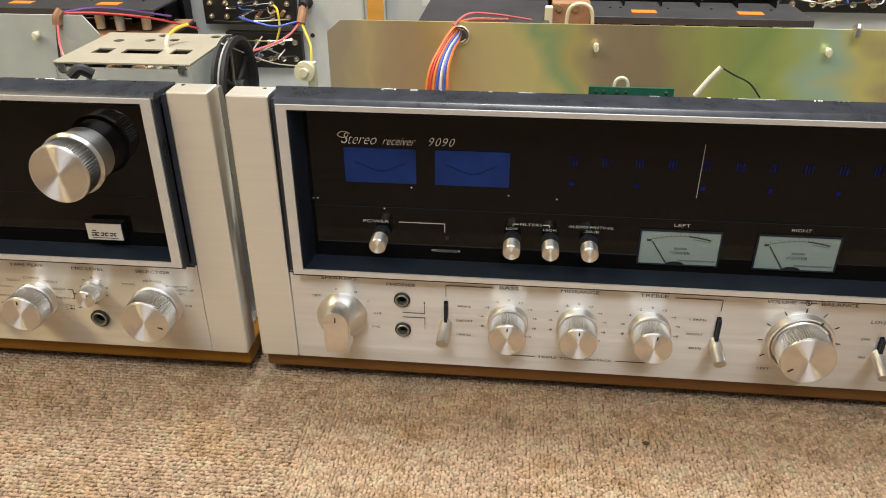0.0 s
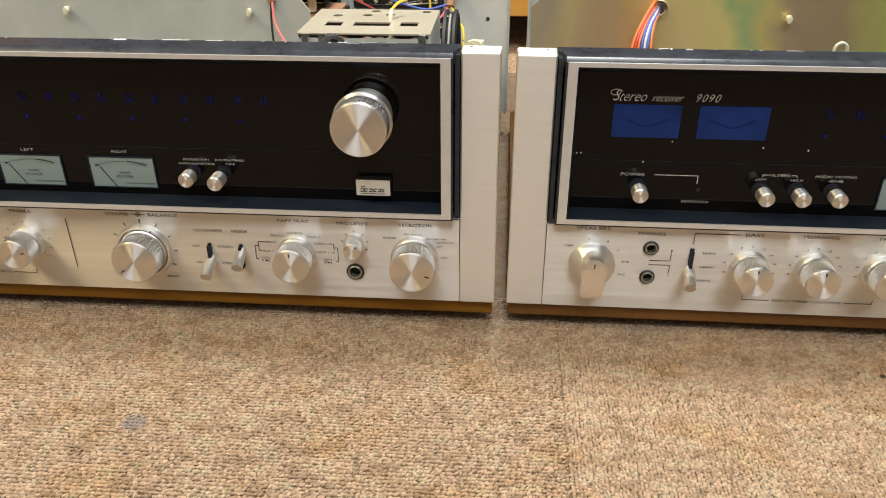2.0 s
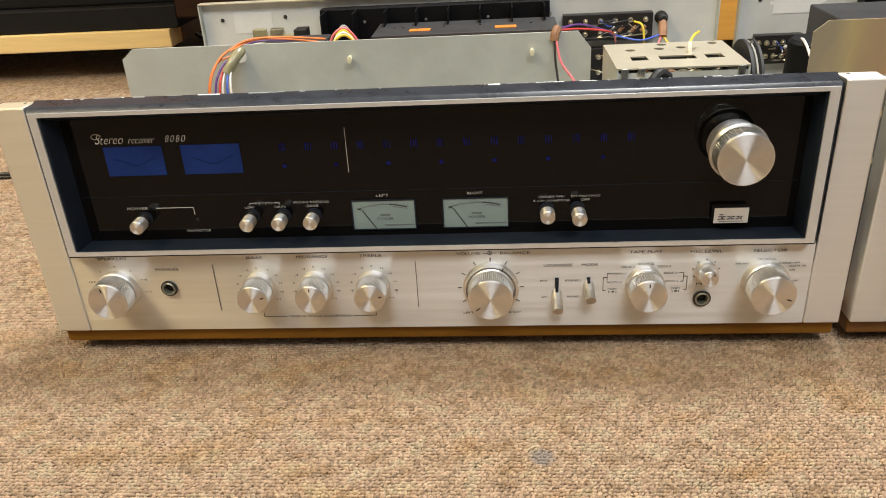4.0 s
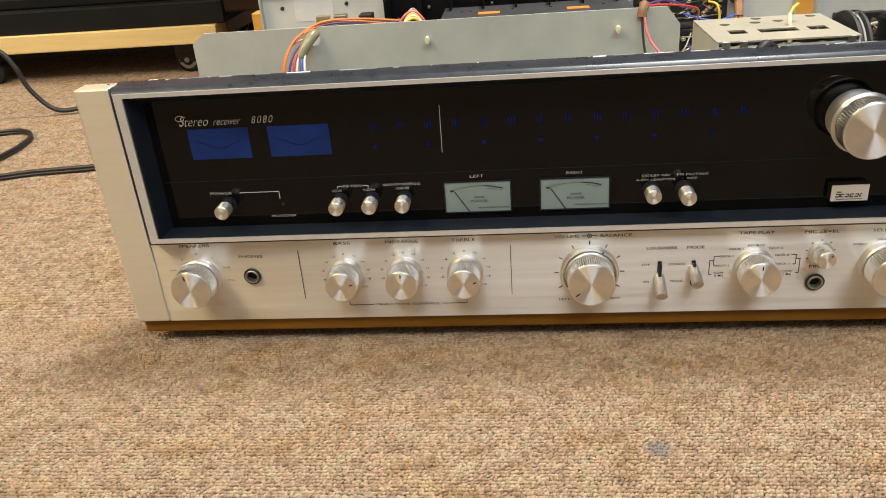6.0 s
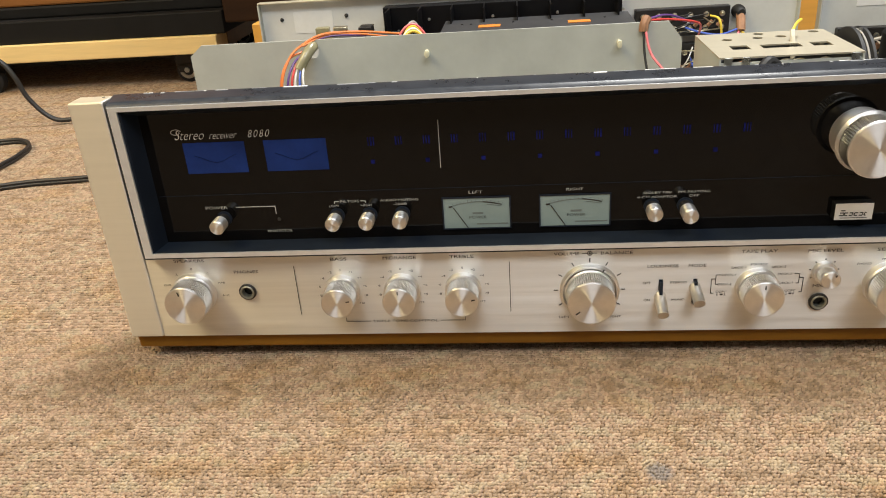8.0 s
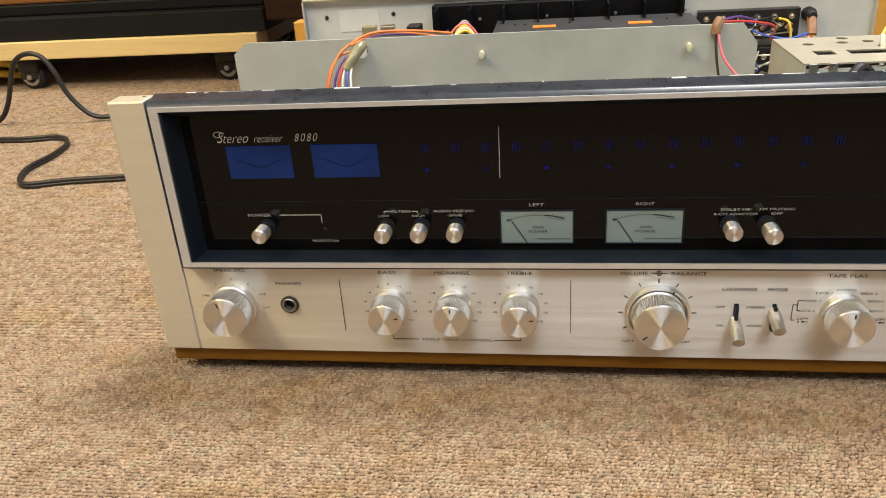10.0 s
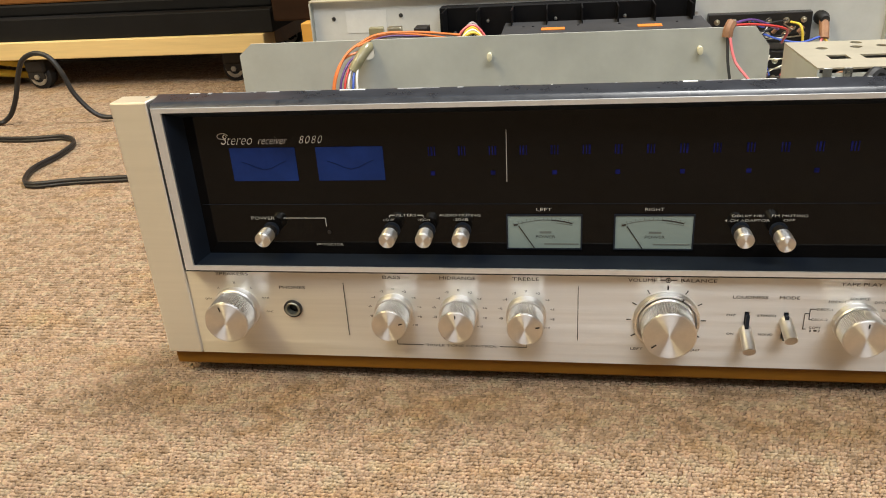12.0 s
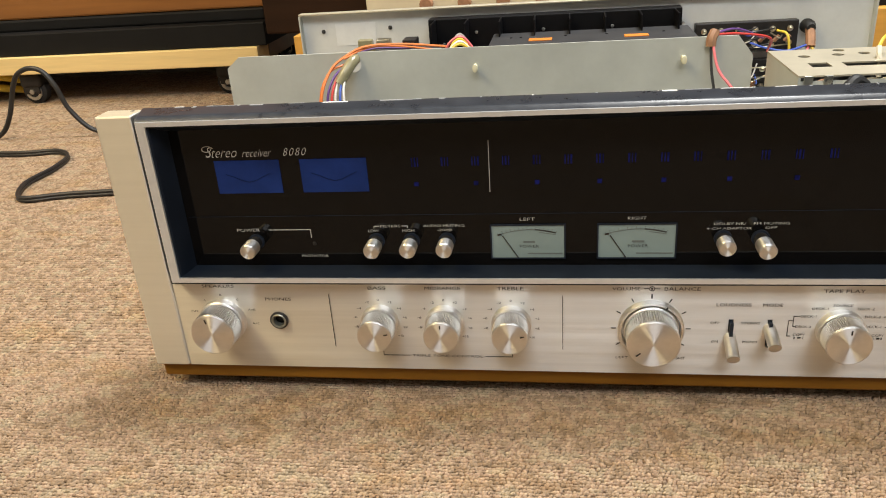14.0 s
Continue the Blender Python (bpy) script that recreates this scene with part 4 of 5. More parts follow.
        part("spring_clip", sweep([(0.3560, 0.168, 0.1800), (0.3550, 0.160, 0.1830), (0.3545, 0.1595, 0.1770)], 0.0022, 8, 4), M_STEEL, rec, smooth=True)
    # rear panel
    ry = 0.375
    dx = 0.0 if first else 0.016
    rear = part("rear_panel", sheet(rect(0.0 + dx, 0.527, 0.0225, 0.1805), [], 0.0014, front(ry)), M_GREY_LIGHT, rec, "light grey painted rear panel")
    for x, z in ((0.020, 0.164), (0.087, 0.165), (0.368, 0.178), (0.3735, 0.178), (0.473, 0.118), (0.505, 0.118)) if first else ((0.036, 0.160), (0.106, 0.160), (0.036, 0.120)):
        part("panel_screw", lathe([(0.0021, 0), (0.0018, -0.0012), (0.0010, -0.0020), (0, -0.0034)], 12), M_BAKELITE, rear, loc=(x, ry, z), smooth=True)
    part("panel_flange", box(-0.001 + dx, 0.528, ry - 0.008, ry + 0.0014, 0.1806, 0.1824, 0.0005), M_TUNER, rear)
    for x in (0.0 + dx, 0.5256):
        part("panel_edge", box(x - 0.0014, x, ry - 0.008, ry + 0.0014, 0.0225, 0.1804), M_GREY, rear)
    if first:
        part("rating_label", box(0.0325, 0.0725, ry - 0.0006, ry - 0.0001, 0.1500, 0.1710), M_PALE_LABEL, rear, "pale grey rating label")
    else:
        part("rating_label", box(0.0495, 0.0960, ry - 0.0006, ry - 0.0001, 0.1460, 0.1672), M_PAPER, rear, "blank white paper label")
        for s in (-1, 1):
            part("label_tab", box(0.0728 + s * 0.0250 - 0.002, 0.0728 + s * 0.0250 + 0.002, ry - 0.0007, ry - 0.0002, 0.1550, 0.1580), M_PAPER, rear)
    # finned heat sink
    hs = part("heat_sink", box(0.128, 0.358, 0.355, 0.372, 0.060, 0.1730, 0.0006), M_FIN, rec, "black finned heat sink")
    for i in range(8):
        x = 0.134 + i * 0.0310
        part("fin", box(x, x + 0.0012, 0.326, 0.355, 0.060, 0.1725), M_FIN, hs)
        part("fin_screw", lathe([(0.0016, 0), (0.0013, -0.0012), (0, -0.0014)], 10), M_STEEL, hs, loc=(x + 0.008, 0.3545, 0.150 + 0.010 * (i % 2)), smooth=True)
    # low cover over the output stage
    ox = 0.0 if first else 0.008
    cv = part("stage_cover", box(0.190 + ox, 0.362 + ox, 0.284, 0.345, 0.1570, 0.1592, 0.0006), M_DARK_STEEL, rec, "dark grey flat cover with orange stickers")
    part("cover_lip", box(0.190 + ox, 0.362 + ox, 0.2828, 0.2846, 0.1540, 0.1590), M_DARK_STEEL, cv)
    for x in (0.2235, 0.3040) if first else (0.2235, 0.3080):
        part("orange_sticker", box(x + ox, x + ox + 0.020, 0.2980, 0.3080, 0.1592, 0.1600, 0.0002), M_ORANGE, cv, "orange sticker")
    for x in (0.2075, 0.2160, 0.2550, 0.2900, 0.3380):
        part("cover_screw", shift(lathe([(0.0012, 0), (0.0010, 0.0006), (0, 0.0007)], 10, axis="Z"), x + ox, 0.318, 0.1592), M_FIN, cv, smooth=True)
    for i in range(8):
        x = 0.200 + ox + i * 0.021
        part("capacitor", shift(lathe([(0.0040, 0), (0.0040, 0.012), (0.0036, 0.0128), (0, 0.0128)], 16, axis="Z"), x, 0.292 + 0.006 * (i % 2), 0.1395), M_NYLON if i % 2 else M_STEEL, rec, "pale round capacitor" if i % 2 else "", smooth=True)
    part("amplifier_board", box(0.180, 0.370, 0.190, 0.345, 0.1360, 0.1380), M_BROWN_TAPE, rec, "brown circuit board")
    part("board_frame", box(0.180, 0.372, 0.186, 0.345, 0.0250, 0.1355), M_MATT_BLACK, rec)
    if first:
        tr = part("relay_box", box(0.0900, 0.1490, 0.2400, 0.3050, 0.1000, 0.1590, 0.0012), M_DARK_STEEL, rec, "dark steel transformer box")
        part("relay", box(0.1120, 0.1240, 0.305, 0.322, 0.1500, 0.1640, 0.0006), M_BAKELITE, rec, "small black relay")
        part("fuse_board", box(0.0680, 0.1120, 0.3100, 0.3300, 0.1545, 0.1565), M_OLD_SLEEVE, rec, "yellowed fuse board")
        for x in (0.0690, 0.0860):
            part("fuse_clip", box(x, x + 0.013, 0.314, 0.322, 0.1566, 0.1640, 0.001), M_OLD_SLEEVE if x < 0.08 else M_BRASS, rec)
        for i, (c, w) in enumerate((("yellow", 0.0), ("white", 0.002), ("yellow", 0.004), ("pink", -0.004), ("grey", 0.007))):
            wire([(0.156 + w * 0.6, 0.250 + i * 0.003, 0.145), (0.160 + w * 0.4, 0.252 + i * 0.003, 0.160 + i * 0.0015), (0.1695, 0.255 + i * 0.003, 0.167 + 0.0014 * i), (0.178 - w * 0.3, 0.258 + i * 0.003, 0.160), (0.181 - w * 0.3, 0.26 + i * 0.003, 0.145)], c, rec, 0.0013)
        wire([(0.148, 0.245, 0.156), (0.156, 0.240, 0.162), (0.162, 0.236, 0.159)], "red", rec, 0.0012)
    else:
        part("transformer_box", box(0.0640, 0.1640, 0.2300, 0.3200, 0.0900, 0.1640, 0.0014), M_DARK_STEEL, rec, "black steel transformer box")
        part("filter_can", shift(lathe([(0.022, 0), (0.022, 0.075), (0.019, 0.078), (0, 0.078)], 32, axis="Z"), 0.048, 0.252, 0.070), M_MATT_BLACK, rec, "black filter capacitor can", smooth=True)
        br = part("relay_bracket", box(0.166, 0.196, 0.270, 0.290, 0.130, 0.172, 0.001), M_BROWN_TAPE, rec, "brown component board on edge")
        for x in (0.171, 0.184):
            part("terminal_screw", lathe([(0.0030, 0), (0.0026, -0.0018), (0, -0.002)], 16), M_BRASS, br, loc=(x, 0.2698, 0.1680), smooth=True)
        part("wire_loop", sweep([(0.176, 0.240, 0.160), (0.178, 0.240, 0.174), (0.186, 0.240, 0.178), (0.194, 0.240, 0.174), (0.196, 0.240, 0.160)], 0.0014, 8, 5), M_NYLON, rec, smooth=True)
        part("fuse_cap", box(0.160, 0.166, 0.246, 0.252, 0.160, 0.174, 0.001), M_NYLON, rec)
        wire([(0.070, 0.235, 0.150), (0.060, 0.228, 0.163), (0.050, 0.240, 0.150), (0.040, 0.300, 0.130)], "white", rec, 0.0016)
        wire([(0.038, 0.180, 0.100), (0.028, 0.200, 0.140), (0.036, 0.250, 0.148), (0.046, 0.300, 0.130)], "white", rec, 0.0012)
    # terminal boards on the rear panel
    random.seed(3)
    for tx0, tx1, tz0, tz1, ty in (((0.3720, 0.4610, 0.1290, 0.1560, ry), (0.3900, 0.4640, 0.0880, 0.1220, ry)) if first else ((0.0330, 0.0800, 0.0980, 0.1270, ry), (0.3680, 0.4700, 0.1480, 0.1740, ry))):
        tb = part("terminal_board", box(tx0, tx1, ty - 0.009, ty - 0.0003, tz0, tz1, 0.0008), M_BAKELITE, rec, "black terminal board with studs and leads")
        nn = 6
        for i in range(nn):
            for r in range(2):
                sx, sz = tx0 + (i + 0.5) * (tx1 - tx0) / nn, tz0 + (0.28 + 0.46 * r) * (tz1 - tz0)
                part("stud", lathe([(0.0026, 0), (0.0026, -0.0014), (0.0013, -0.0018), (0.0012, -0.0056), (0, -0.006)], 14), M_BRASS, tb, loc=(sx, ty - 0.009, sz), smooth=True)
        for i in range(9):
            a = (random.uniform(tx0 + 0.004, tx1 - 0.004), ty - 0.013, random.uniform(tz0 + 0.004, tz1 - 0.003))
            b = (random.uniform(tx0 + 0.004, tx1 - 0.004), ty - 0.014, random.uniform(tz0 + 0.004, tz1 - 0.003))
            wire([a, ((a[0] + b[0]) / 2, ty - 0.024, (a[2] + b[2]) / 2 + random.uniform(-0.002, 0.005)), b], random.choice(("white", "blue", "grey", "black")) if i % 3 else M_BRASS, tb, 0.0007, "lead")
        for i in range(3):
            x = random.uniform(tx0 + 0.01, tx1 - 0.012)
            part("resistor", sweep([(x, ty - 0.015, tz0 + 0.010), (x + 0.004, ty - 0.016, tz0 + 0.015)], 0.0018, 10, 3), M_BROWN_TAPE, tb, smooth=True)
    if first:
        part("cable_grommet", lathe([(0.0062, 0.0), (0.0062, -0.006), (0.0046, -0.009), (0.0036, -0.016), (0, -0.016)], 20), M_RUBBER, rear, "black rubber cable grommet", (0.4700, ry, 0.1490), smooth=True)
        part("tape_wrap", sweep([(0.4700, ry - 0.012, 0.1480), (0.4695, ry - 0.018, 0.1400), (0.4690, ry - 0.022, 0.1340)], 0.0042, 10, 3), M_BROWN_TAPE, rec, smooth=True)
        wire([(0.4690, 0.354, 0.135), (0.4780, 0.342, 0.122), (0.4830, 0.330, 0.116), (0.4840, 0.320, 0.095)], "yellow", rec, 0.0012)
        wire([(0.4680, 0.354, 0.135), (0.4600, 0.340, 0.126), (0.4450, 0.325, 0.1200), (0.4200, 0.29, 0.1180)], "pink", rec, 0.0011)
        wire([(0.4670, 0.354, 0.136), (0.4480, 0.345, 0.133), (0.4300, 0.345, 0.136), (0.4150, 0.340, 0.142)], "blue", rec, 0.0010)
        wire([(0.4420, 0.362, 0.148), (0.4480, 0.352, 0.146), (0.4500, 0.348, 0.132), (0.4470, 0.345, 0.120)], "yellow", rec, 0.0011)
        tuner(rec)


def tuner(rec):
    """The screened tuning gang with its drum and cord."""
    x0, x1, y0, y1, z1 = 0.3870, 0.4750, 0.0880, 0.1640, 0.1690
    holes = [rect(0.4005, 0.4120, 0.1100, 0.1220), rect(0.4200, 0.4450, 0.1105, 0.1215), rect(0.4520, 0.4640, 0.1110, 0.1225)]
    holes += [ring_points(x, y, 0.0036, 16) for x, y in ((0.4040, 0.1420), (0.4250, 0.1440), (0.4410, 0.1460))] + [ring_points(x, y, 0.0036, 16) for x, y in ((0.4290, 0.1575), (0.4660, 0.1570))]
    tb = part("tuner_can", sheet(rect(x0, x1, y0, y1), holes, 0.0010, flat(z1)), M_TUNER, rec, "cream steel tuner can with punched top")
    part("can_front", box(x0 + 0.0012, x1 - 0.0012, y0 + 0.0008, y0 + 0.0020, 0.0250, z1 - 0.0035), M_GREY, tb)
    part("can_back", box(x0 + 0.0012, x1 - 0.0012, y1 - 0.0020, y1 - 0.0008, 0.0250, z1 - 0.0012), M_STEEL, tb)
    for x in (x0, x1 - 0.0012):
        part("can_side", box(x, x + 0.0012, y0, y1, 0.0250, z1 - 0.0012), M_GREY, tb)
    for x in (x0 + 0.003, x0 + 0.014, x1 - 0.008):
        part("can_tab", box(x, x + 0.0050, y0 - 0.0006, y0 + 0.0007, z1 - 0.0062, z1 - 0.0002, 0.0004), M_STEEL, tb)
    part("tuner_board", box(x0 + 0.003, x1 - 0.003, y0 + 0.004, y1 - 0.004, 0.1540, 0.1555), M_BAKELITE, tb)
    for i, (x, y) in enumerate(((0.4240, 0.116), (0.4325, 0.1165), (0.4410, 0.116), (0.4060, 0.117), (0.458, 0.117))):
        part("tuner_component", sweep([(x, y, 0.157), (x + 0.005, y, 0.1585), (x + 0.009, y, 0.157)], 0.0019, 8, 3), (M_BROWN_TAPE, M_BRASS, M_NYLON)[i % 3], tb, smooth=True)
    part("tuner_lead", sweep([(0.4440, 0.125, 0.158), (0.4435, 0.128, 0.170), (0.4440, 0.132, 0.1755)], 0.0016, 8, 4), M_SLEEVE, tb, smooth=True)
    wire([(0.4440, 0.132, 0.1755), (0.4480, 0.138, 0.1790), (0.4530, 0.145, 0.1800)], "yellow", tb, 0.0010)
    part("dial_lamp", sweep([(0.4080, 0.0700, 0.165), (0.4130, 0.0730, 0.1690), (0.4190, 0.0760, 0.1650)], 0.0035, 10, 4), M_RUBBER, rec, "black rubber lamp holder", smooth=True)
    part("lamp_bracket", box(0.4000, 0.4130, 0.0700, 0.0860, 0.1560, 0.1580, 0.0004), M_TUNER, rec)
    part("flywheel", shift(lathe([(0.0, 0.0), (0.024, 0.0), (0.024, 0.007), (0.021, 0.0085), (0.0, 0.0085)], 48), 0.445, 0.046, 0.1420), M_DARK_STEEL, rec, "dark tuning flywheel", smooth=True)
    # cord drum beside the can
    prof = [(0.0, 0.0), (0.034, 0.0), (0.0370, -0.0006), (0.0370, -0.0026), (0.0345, -0.0038), (0.0345, -0.0060), (0.0370, -0.0072), (0.0370, -0.0090), (0.0340, -0.0100), (0.0320, -0.0090), (0.030, -0.0040), (0.006, -0.0040), (0.0060, -0.0110), (0, -0.0112)]
    dr = part("cord_drum", lathe([(0.92 * r, d) for r, d in prof], 72, axis="X"), M_RUBBER, rec, "black plastic tuning cord drum", (0.4805, 0.1320, 0.1415), smooth=True)
    for i in range(3):
        a = radians(30 + 120 * i)
        part("drum_spoke", sweep([(0.0045, 0.006 * math.cos(a), 0.006 * math.sin(a)), (0.0045, 0.0285 * math.cos(a), 0.0285 * math.sin(a))], 0.0022, 8, 3), M_RUBBER, dr, smooth=True)
    circle = [(0.0050, 0.0324 * math.cos(2 * math.pi * i / 24), 0.0324 * math.sin(2 * math.pi * i / 24)) for i in range(25)]
    part("drum_cord", sweep(circle, 0.0007, 6, 3), WIRE["grey"], dr)
    part("cord_spring", sweep([(0.0055, -0.004, 0.034), (0.0055, -0.005, 0.0), (0.0055, -0.006, -0.030)], 0.0012, 8, 4), M_STEEL, dr, smooth=True)
    # cord pulley on its cream post
    part("pulley_post", box(0.4975, 0.5050, 0.2600, 0.2650, 0.0400, 0.1240, 0.001), M_NYLON, rec, "cream plastic pulley post")
    pl = part("pulley", lathe([(0.0, -0.0002), (0.0085, -0.0002), (0.0085, -0.0014), (0.0070, -0.0022), (0.0085, -0.0034), (0.0085, -0.0046), (0.004, -0.0050), (0.0035, -0.0075), (0, -0.0078)], 32), M_NYLON, rec, "cream plastic cord pulley", (0.4965, 0.2595, 0.1170), smooth=True)
    part("cord_end", sweep([(0.4960, 0.255, 0.1220), (0.4880, 0.200, 0.140), (0.4840, 0.120, 0.1740)], 0.0005, 6, 4), M_SLEEVE, rec)


chassis(RECEIVER_A, "A")
chassis(RECEIVER_B, "B")

# ---------------------------------------------------------------- things at the back of the room


def dolly(name, x0, x1, y0, y1, z0, z1, material, label, casters):
    d = new(name)
    d.location = ((x0 + x1) / 2, (y0 + y1) / 2, 0)
    tagged(d, label, "furniture dolly", "dollies")
    ox, oy = d.location.x, d.location.y
    part("front_beam", box(x0 - ox, x1 - ox, y0 - oy, y0 + 0.05 - oy, z0, z1, 0.0015), material, d)
    part("rear_beam", box(x0 - ox, x1 - ox, y1 - 0.05 - oy, y1 - oy, z0, z1, 0.0015), material, d)
    # cross beams in darker wood, which paints the shade on the dolly's sides
    for x in (x0, x1 - 0.05):
        part("cross_beam", box(x - ox, x + 0.05 - ox, y0 + 0.0502 - oy, y1 - 0.0502 - oy, z0, z1 - 0.0004, 0.0015), M_WOOD_DARK, d)
    for cx, cy in casters:
        c = part("caster", lathe([(0.0, 0.009), (0.017, 0.009), (0.0215, 0.0065), (0.0225, 0.0), (0.0215, -0.0065), (0.017, -0.009), (0.0, -0.009)], 32), M_RUBBER, d, "black swivel caster", (cx - ox, cy - oy, 0.0226), smooth=True)
        part("wheel_rim", lathe([(0.0150, -0.0092), (0.0150, -0.0112), (0.0100, -0.0116), (0.0095, -0.0094)], 32), M_STEEL, c, smooth=True)
        part("axle_nut", lathe([(0.0045, -0.009), (0.0045, -0.0160), (0, -0.0165)], 6), M_STEEL, c)
        part("caster_hood", box(-0.0190, 0.0190, -0.0158, 0.0158, 0.0060, 0.0300, 0.006, 3), M_BAKELITE, c, smooth=True)
        part("caster_fork", merge(box(-0.014, 0.014, -0.0135, -0.0105, -0.004, 0.027, 0.001), box(-0.014, 0.014, 0.0105, 0.0135, -0.004, 0.027, 0.001), box(-0.018, 0.018, -0.0135, 0.0135, 0.0250, 0.0312, 0.001)), M_BAKELITE, c)
    return d


dolly("furniture_dolly", -1.10, -0.222, 0.800, 1.20, 0.0545, 0.0830, M_PINE, "low pine dolly on black casters under a loudspeaker", ((-0.640, 0.830), (-0.296, 0.850), (-0.30, 1.15), (-1.02, 1.15)))

speaker = new("floor_loudspeaker")
speaker.location = (-0.66, 1.0, 0.0832)
tagged(speaker, "brown veneered loudspeaker cabinet on a black plinth", "loudspeaker")
part("plinth", box(-0.44, 0.452, -0.192, 0.19, 0.0, 0.036, 0.002), M_MATT_BLACK, speaker, "matt black plinth")
part("plinth_step", box(-0.44, 0.445, -0.165, 0.19, 0.0362, 0.0545, 0.003), M_MATT_BLACK, speaker)
part("cabinet", box(-0.44, 0.455, -0.160, 0.19, 0.0550, 0.62, 0.003), M_VENEER, speaker, "brown wood veneer cabinet")

dolly("furniture_dolly", -0.122, 1.35, 0.690, 1.05, 0.0545, 0.1130, M_ORANGE_WOOD, "orange-stained timber dolly behind the receivers", ((0.0, 0.74), (1.25, 0.74), (0.0, 1.0), (1.25, 1.0)))

cabinet = new("equipment_cabinet")
cabinet.location = (0.62, 0.88, 0.1132)
tagged(cabinet, "brown equipment cabinet standing on the orange dolly, darkened by painted shade", "cabinet")
part("carcass", box(-0.79, 0.70, -0.165, 0.16, 0.0, 0.62, 0.003), M_VENEER_SHADED, cabinet)
part("plinth_strip", box(-0.70, 0.70, -0.172, -0.1655, 0.0, 0.016, 0.001), M_MATT_BLACK, cabinet)

amp = new("cream_amplifier")
amp.location = (0.19, 0.70, 0.1302)
tagged(amp, "cream-fronted amplifier with brown knobs behind the receivers", "amplifier")
part("face", box(-0.205, 0.205, 0.0, 0.006, 0.0, 0.12, 0.002), M_CREAM, amp, "cream metal front")
for i in range(7):
    part("knob", lathe([(0.009, 0), (0.009, -0.010), (0.0075, -0.012), (0, -0.012)], 24), M_BROWN_TAPE, amp, "round brown knob", (-0.12 + i * 0.052, 0.0, 0.016), smooth=True)
part("lower_edge", box(-0.205, 0.205, -0.004, 0.012, -0.0168, -0.0002, 0.001), M_WOOD_DARK, amp)

# ---------------------------------------------------------------- cables on the carpet


def cord(name, points, r, material, label, cat):
    return tagged(part(name, sweep(points, r, 10, 8), material, smooth=True), label, cat)


def twin_cord(points, r, label):
    bm = merge(sweep(points, r, 8, 8), sweep([(x, y, z + 1.7 * r) for x, y, z in points], r, 8, 8))
    return tagged(part("power_cord", bm, M_CABLE, smooth=True), label, "cable", "cables on the carpet")


twin_cord([(-0.02, 0.385, 0.004), (-0.14, 0.375, 0.004), (-0.233, 0.361, 0.004), (-0.291, 0.353, 0.004), (-0.332, 0.342, 0.004), (-0.352, 0.356, 0.004), (-0.368, 0.397, 0.004), (-0.367, 0.448, 0.004), (-0.378, 0.496, 0.004), (-0.408, 0.520, 0.004), (-0.450, 0.514, 0.004), (-0.502, 0.516, 0.004), (-0.60, 0.53, 0.004), (-0.72, 0.55, 0.004)], 0.0021, "grey twin power cord lying in a loop on the carpet")
cord("speaker_cable", [(-0.15, 0.555, 0.005), (-0.231, 0.582, 0.006), (-0.284, 0.604, 0.010), (-0.335, 0.628, 0.016), (-0.378, 0.612, 0.008), (-0.408, 0.606, 0.012), (-0.432, 0.602, 0.042), (-0.442, 0.600, 0.074), (-0.455, 0.600, 0.095), (-0.474, 0.600, 0.101), (-0.494, 0.600, 0.094), (-0.507, 0.600, 0.076), (-0.525, 0.600, 0.036), (-0.546, 0.600, 0.010), (-0.575, 0.595, 0.005), (-0.72, 0.60, 0.004)], 0.0034, M_CABLE, "black cable arching up from the carpet", "cable")
for i in range(2):
    cord("yellow_cord", [(-0.675 - 0.01 * i, 0.86, 0.034 - i * 0.016), (-0.74, 0.83, 0.050 - i * 0.020), (-0.85, 0.83, 0.046 - i * 0.020), (-1.0, 0.84, 0.032 - i * 0.012)], 0.0062, WIRE["yellow"], "yellow cord under the pine dolly", "cable")

# ---------------------------------------------------------------- carpet crumbs and pile
for x, y, s in ((0.751, -0.033, 0.0012), (0.738, -0.031, 0.0006), (-0.300, 0.640, 0.0018)):
    crumb = bmesh.new()
    bmesh.ops.create_icosphere(crumb, subdivisions=2, radius=s)
    for v in crumb.verts:
        v.co = Vector((x + v.co.x * 1.5, y + v.co.y, 0.0028 + v.co.z * 0.6)) + 0.25 * s * Vector((noise.noise(v.co * 900), noise.noise(v.co * 700), 0))
    tagged(part("carpet_crumb", crumb, M_CRUMB, smooth=True), "tiny dark crumb lying on the beige carpet", "crumb", "crumbs on the carpet")

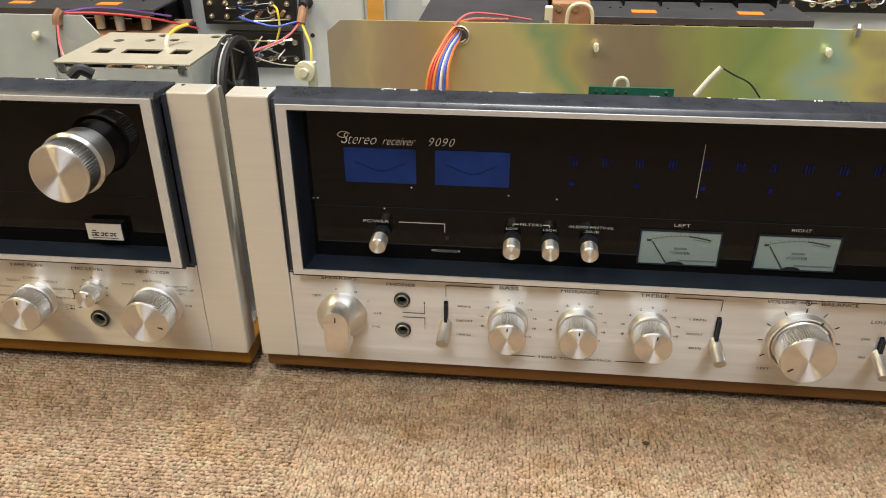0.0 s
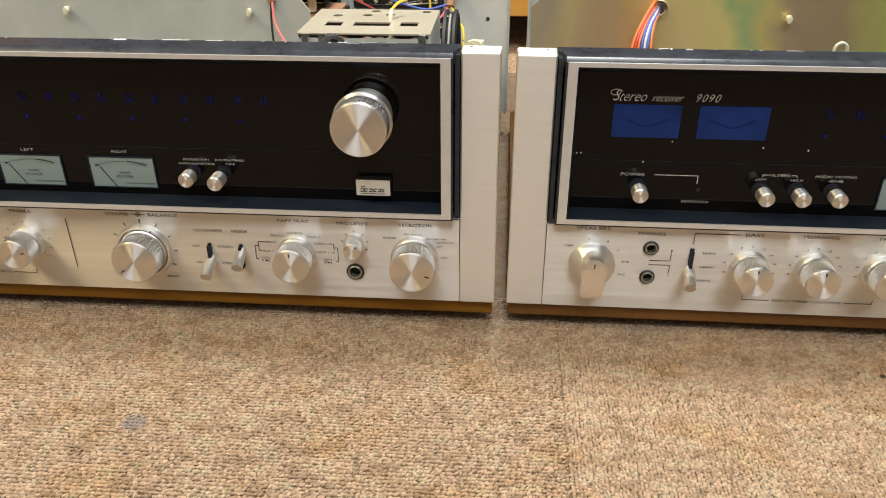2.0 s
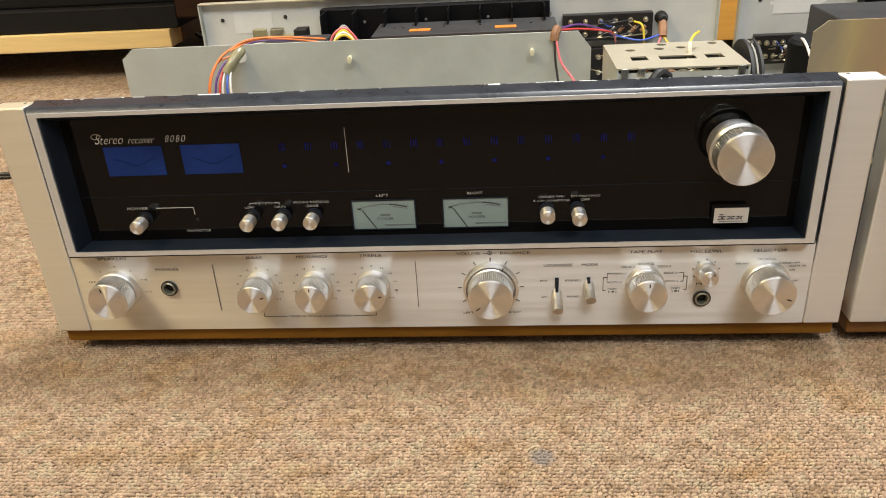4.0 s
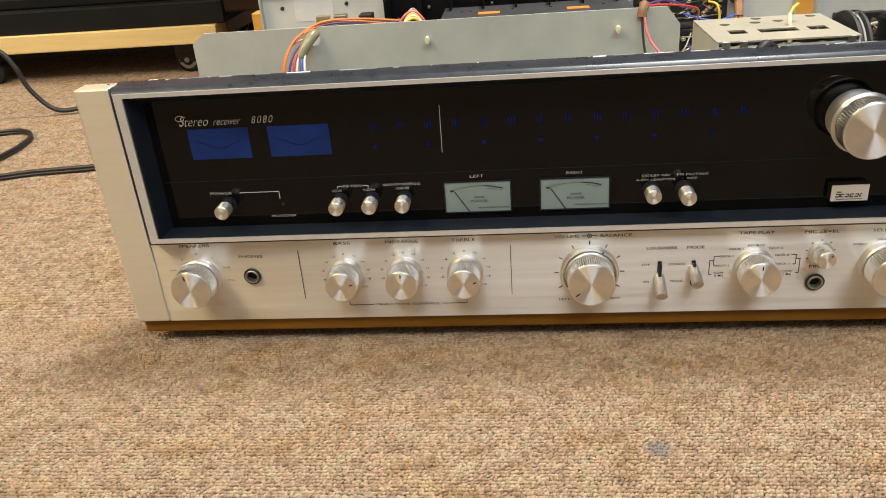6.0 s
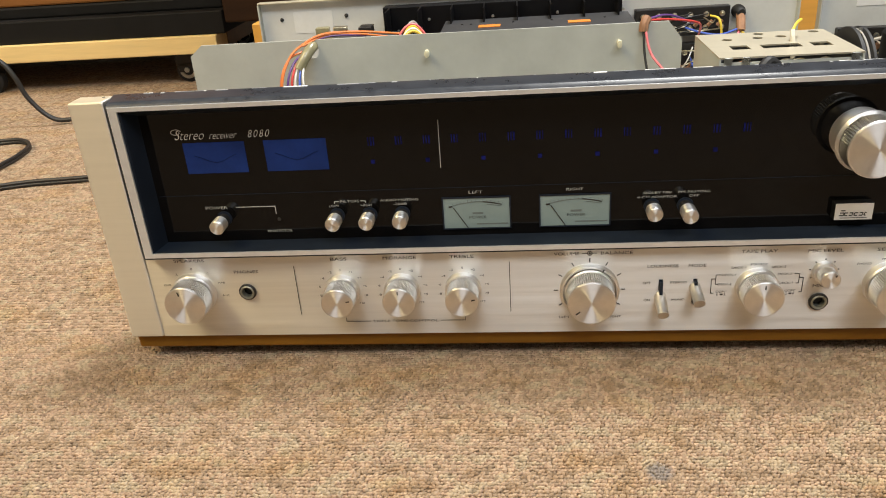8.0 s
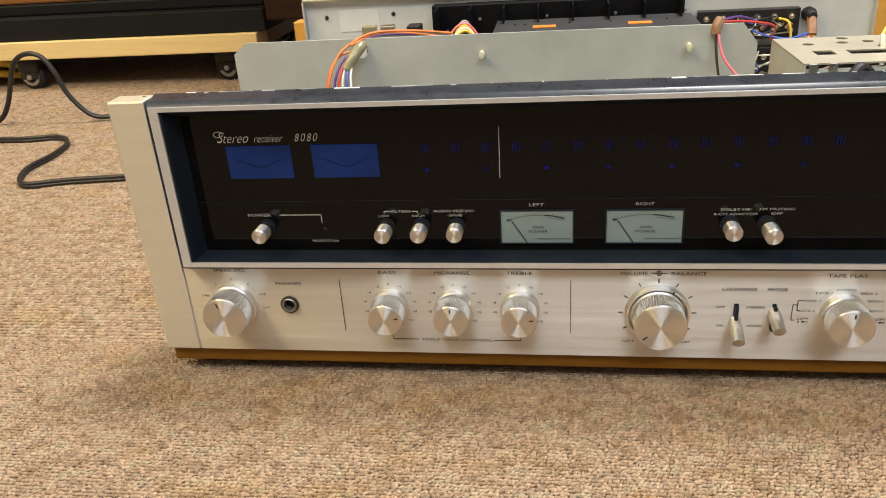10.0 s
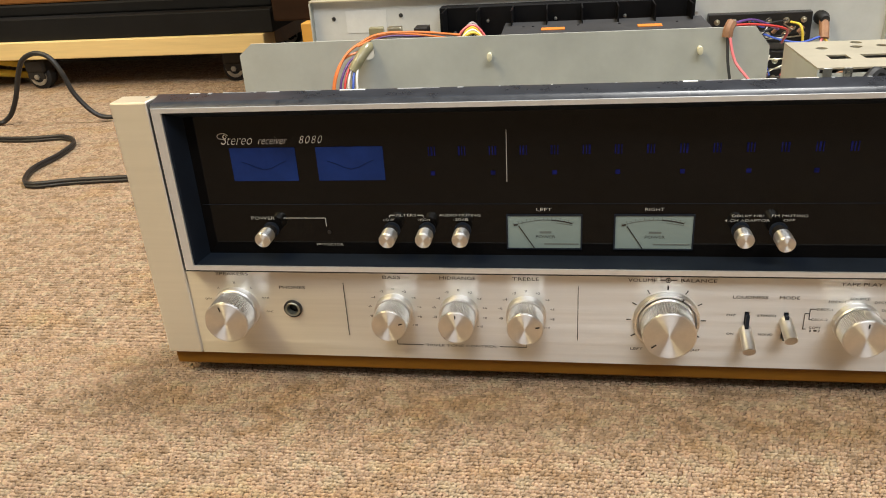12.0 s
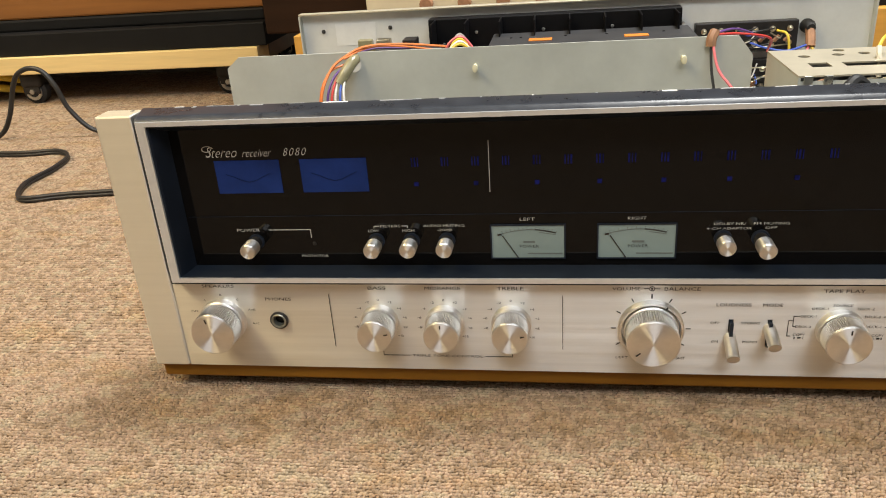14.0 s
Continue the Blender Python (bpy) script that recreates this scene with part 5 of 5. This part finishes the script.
def pile(name, x0, x1, y0, y1, along_x, grain=1.0):
    """Rows of wool loops, each a small arched tuft."""
    rng = np.random.default_rng(11 if along_x else 12)
    pitch, row = [s * grain for s in ((0.0016, 0.0026) if along_x else (0.0019, 0.0018))]
    gx, gy = np.meshgrid(np.arange(x0, x1, pitch), np.arange(y0, y1, row))
    gx, gy = gx.copy(), gy.copy()
    if along_x:
        gx[1::2] += pitch / 2
    else:
        gy[:, 1::2] += row / 2
    cx, cy = gx.ravel(), gy.ravel()
    keep = cx > -0.30 - 0.75 * np.maximum(cy, 0)
    cx, cy = cx[keep], cy[keep]
    n = len(cx)
    cx = cx + rng.normal(0, 0.0003, n)
    cy = cy + rng.normal(0, 0.00026, n)
    hgt = rng.normal(0.0016, 0.00018, n).clip(0.0010, 0.0023)
    wx = grain * (0.00142 if along_x else 0.00120) * rng.normal(1, 0.14, n)
    wy = grain * (0.00094 if along_x else 0.00124) * rng.normal(1, 0.14, n)
    lean = rng.normal(0, 0.0004, (n, 2))
    k = 5
    a = np.arange(k) * 2 * np.pi / k
    verts = np.zeros((n, 2 * k + 1, 3))
    turn = rng.normal(0.52 if along_x else -0.30, 0.16, n)[:, None]
    for lvl, (s, h) in enumerate(((1.0, 0.0), (0.88, 0.72))):
        verts[:, lvl * k:(lvl + 1) * k, 0] = cx[:, None] + s * (wx[:, None] * np.cos(a) * np.cos(turn) - wy[:, None] * np.sin(a) * np.sin(turn)) + h * lean[:, :1]
        verts[:, lvl * k:(lvl + 1) * k, 1] = cy[:, None] + s * (wx[:, None] * np.cos(a) * np.sin(turn) + wy[:, None] * np.sin(a) * np.cos(turn)) + h * lean[:, 1:]
        verts[:, lvl * k:(lvl + 1) * k, 2] = h * hgt[:, None] + 0.0002
    verts[:, 2 * k, 0], verts[:, 2 * k, 1], verts[:, 2 * k, 2] = cx + lean[:, 0], cy + lean[:, 1], hgt
    tri = []
    for i in range(k):
        j = (i + 1) % k
        tri += [(i, j, k + j), (i, k + j, k + i), (k + i, k + j, 2 * k)]
    tri = np.array(tri)
    faces = (tri[None] + (np.arange(n) * (2 * k + 1))[:, None, None]).reshape(-1, 3)
    me = bpy.data.meshes.new(name)
    me.vertices.add(n * (2 * k + 1))
    me.vertices.foreach_set("co", verts.ravel().astype(np.float32))
    me.loops.add(faces.size)
    me.loops.foreach_set("vertex_index", faces.ravel().astype(np.int32))
    me.polygons.add(len(faces))
    me.polygons.foreach_set("loop_start", np.arange(0, faces.size, 3, dtype=np.int32))
    me.polygons.foreach_set("loop_total", np.full(len(faces), 3, np.int32))
    me.update(calc_edges=True)
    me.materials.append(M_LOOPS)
    me.shade_smooth()
    return tagged(new(name, me), "beige brown wool loop pile of the carpet", "carpet", kind="stuff")


pile("carpet_pile", -0.32, 0.5617, -0.175, 0.040, True)
pile("carpet_pile", 0.5645, 1.02, -0.175, 0.040, False)
pile("carpet_pile", -1.05, -0.0, 0.0405, 0.60, True, 1.6)
pile("carpet_pile", -1.15, 0.60, 0.60, 1.05, True, 2.1)
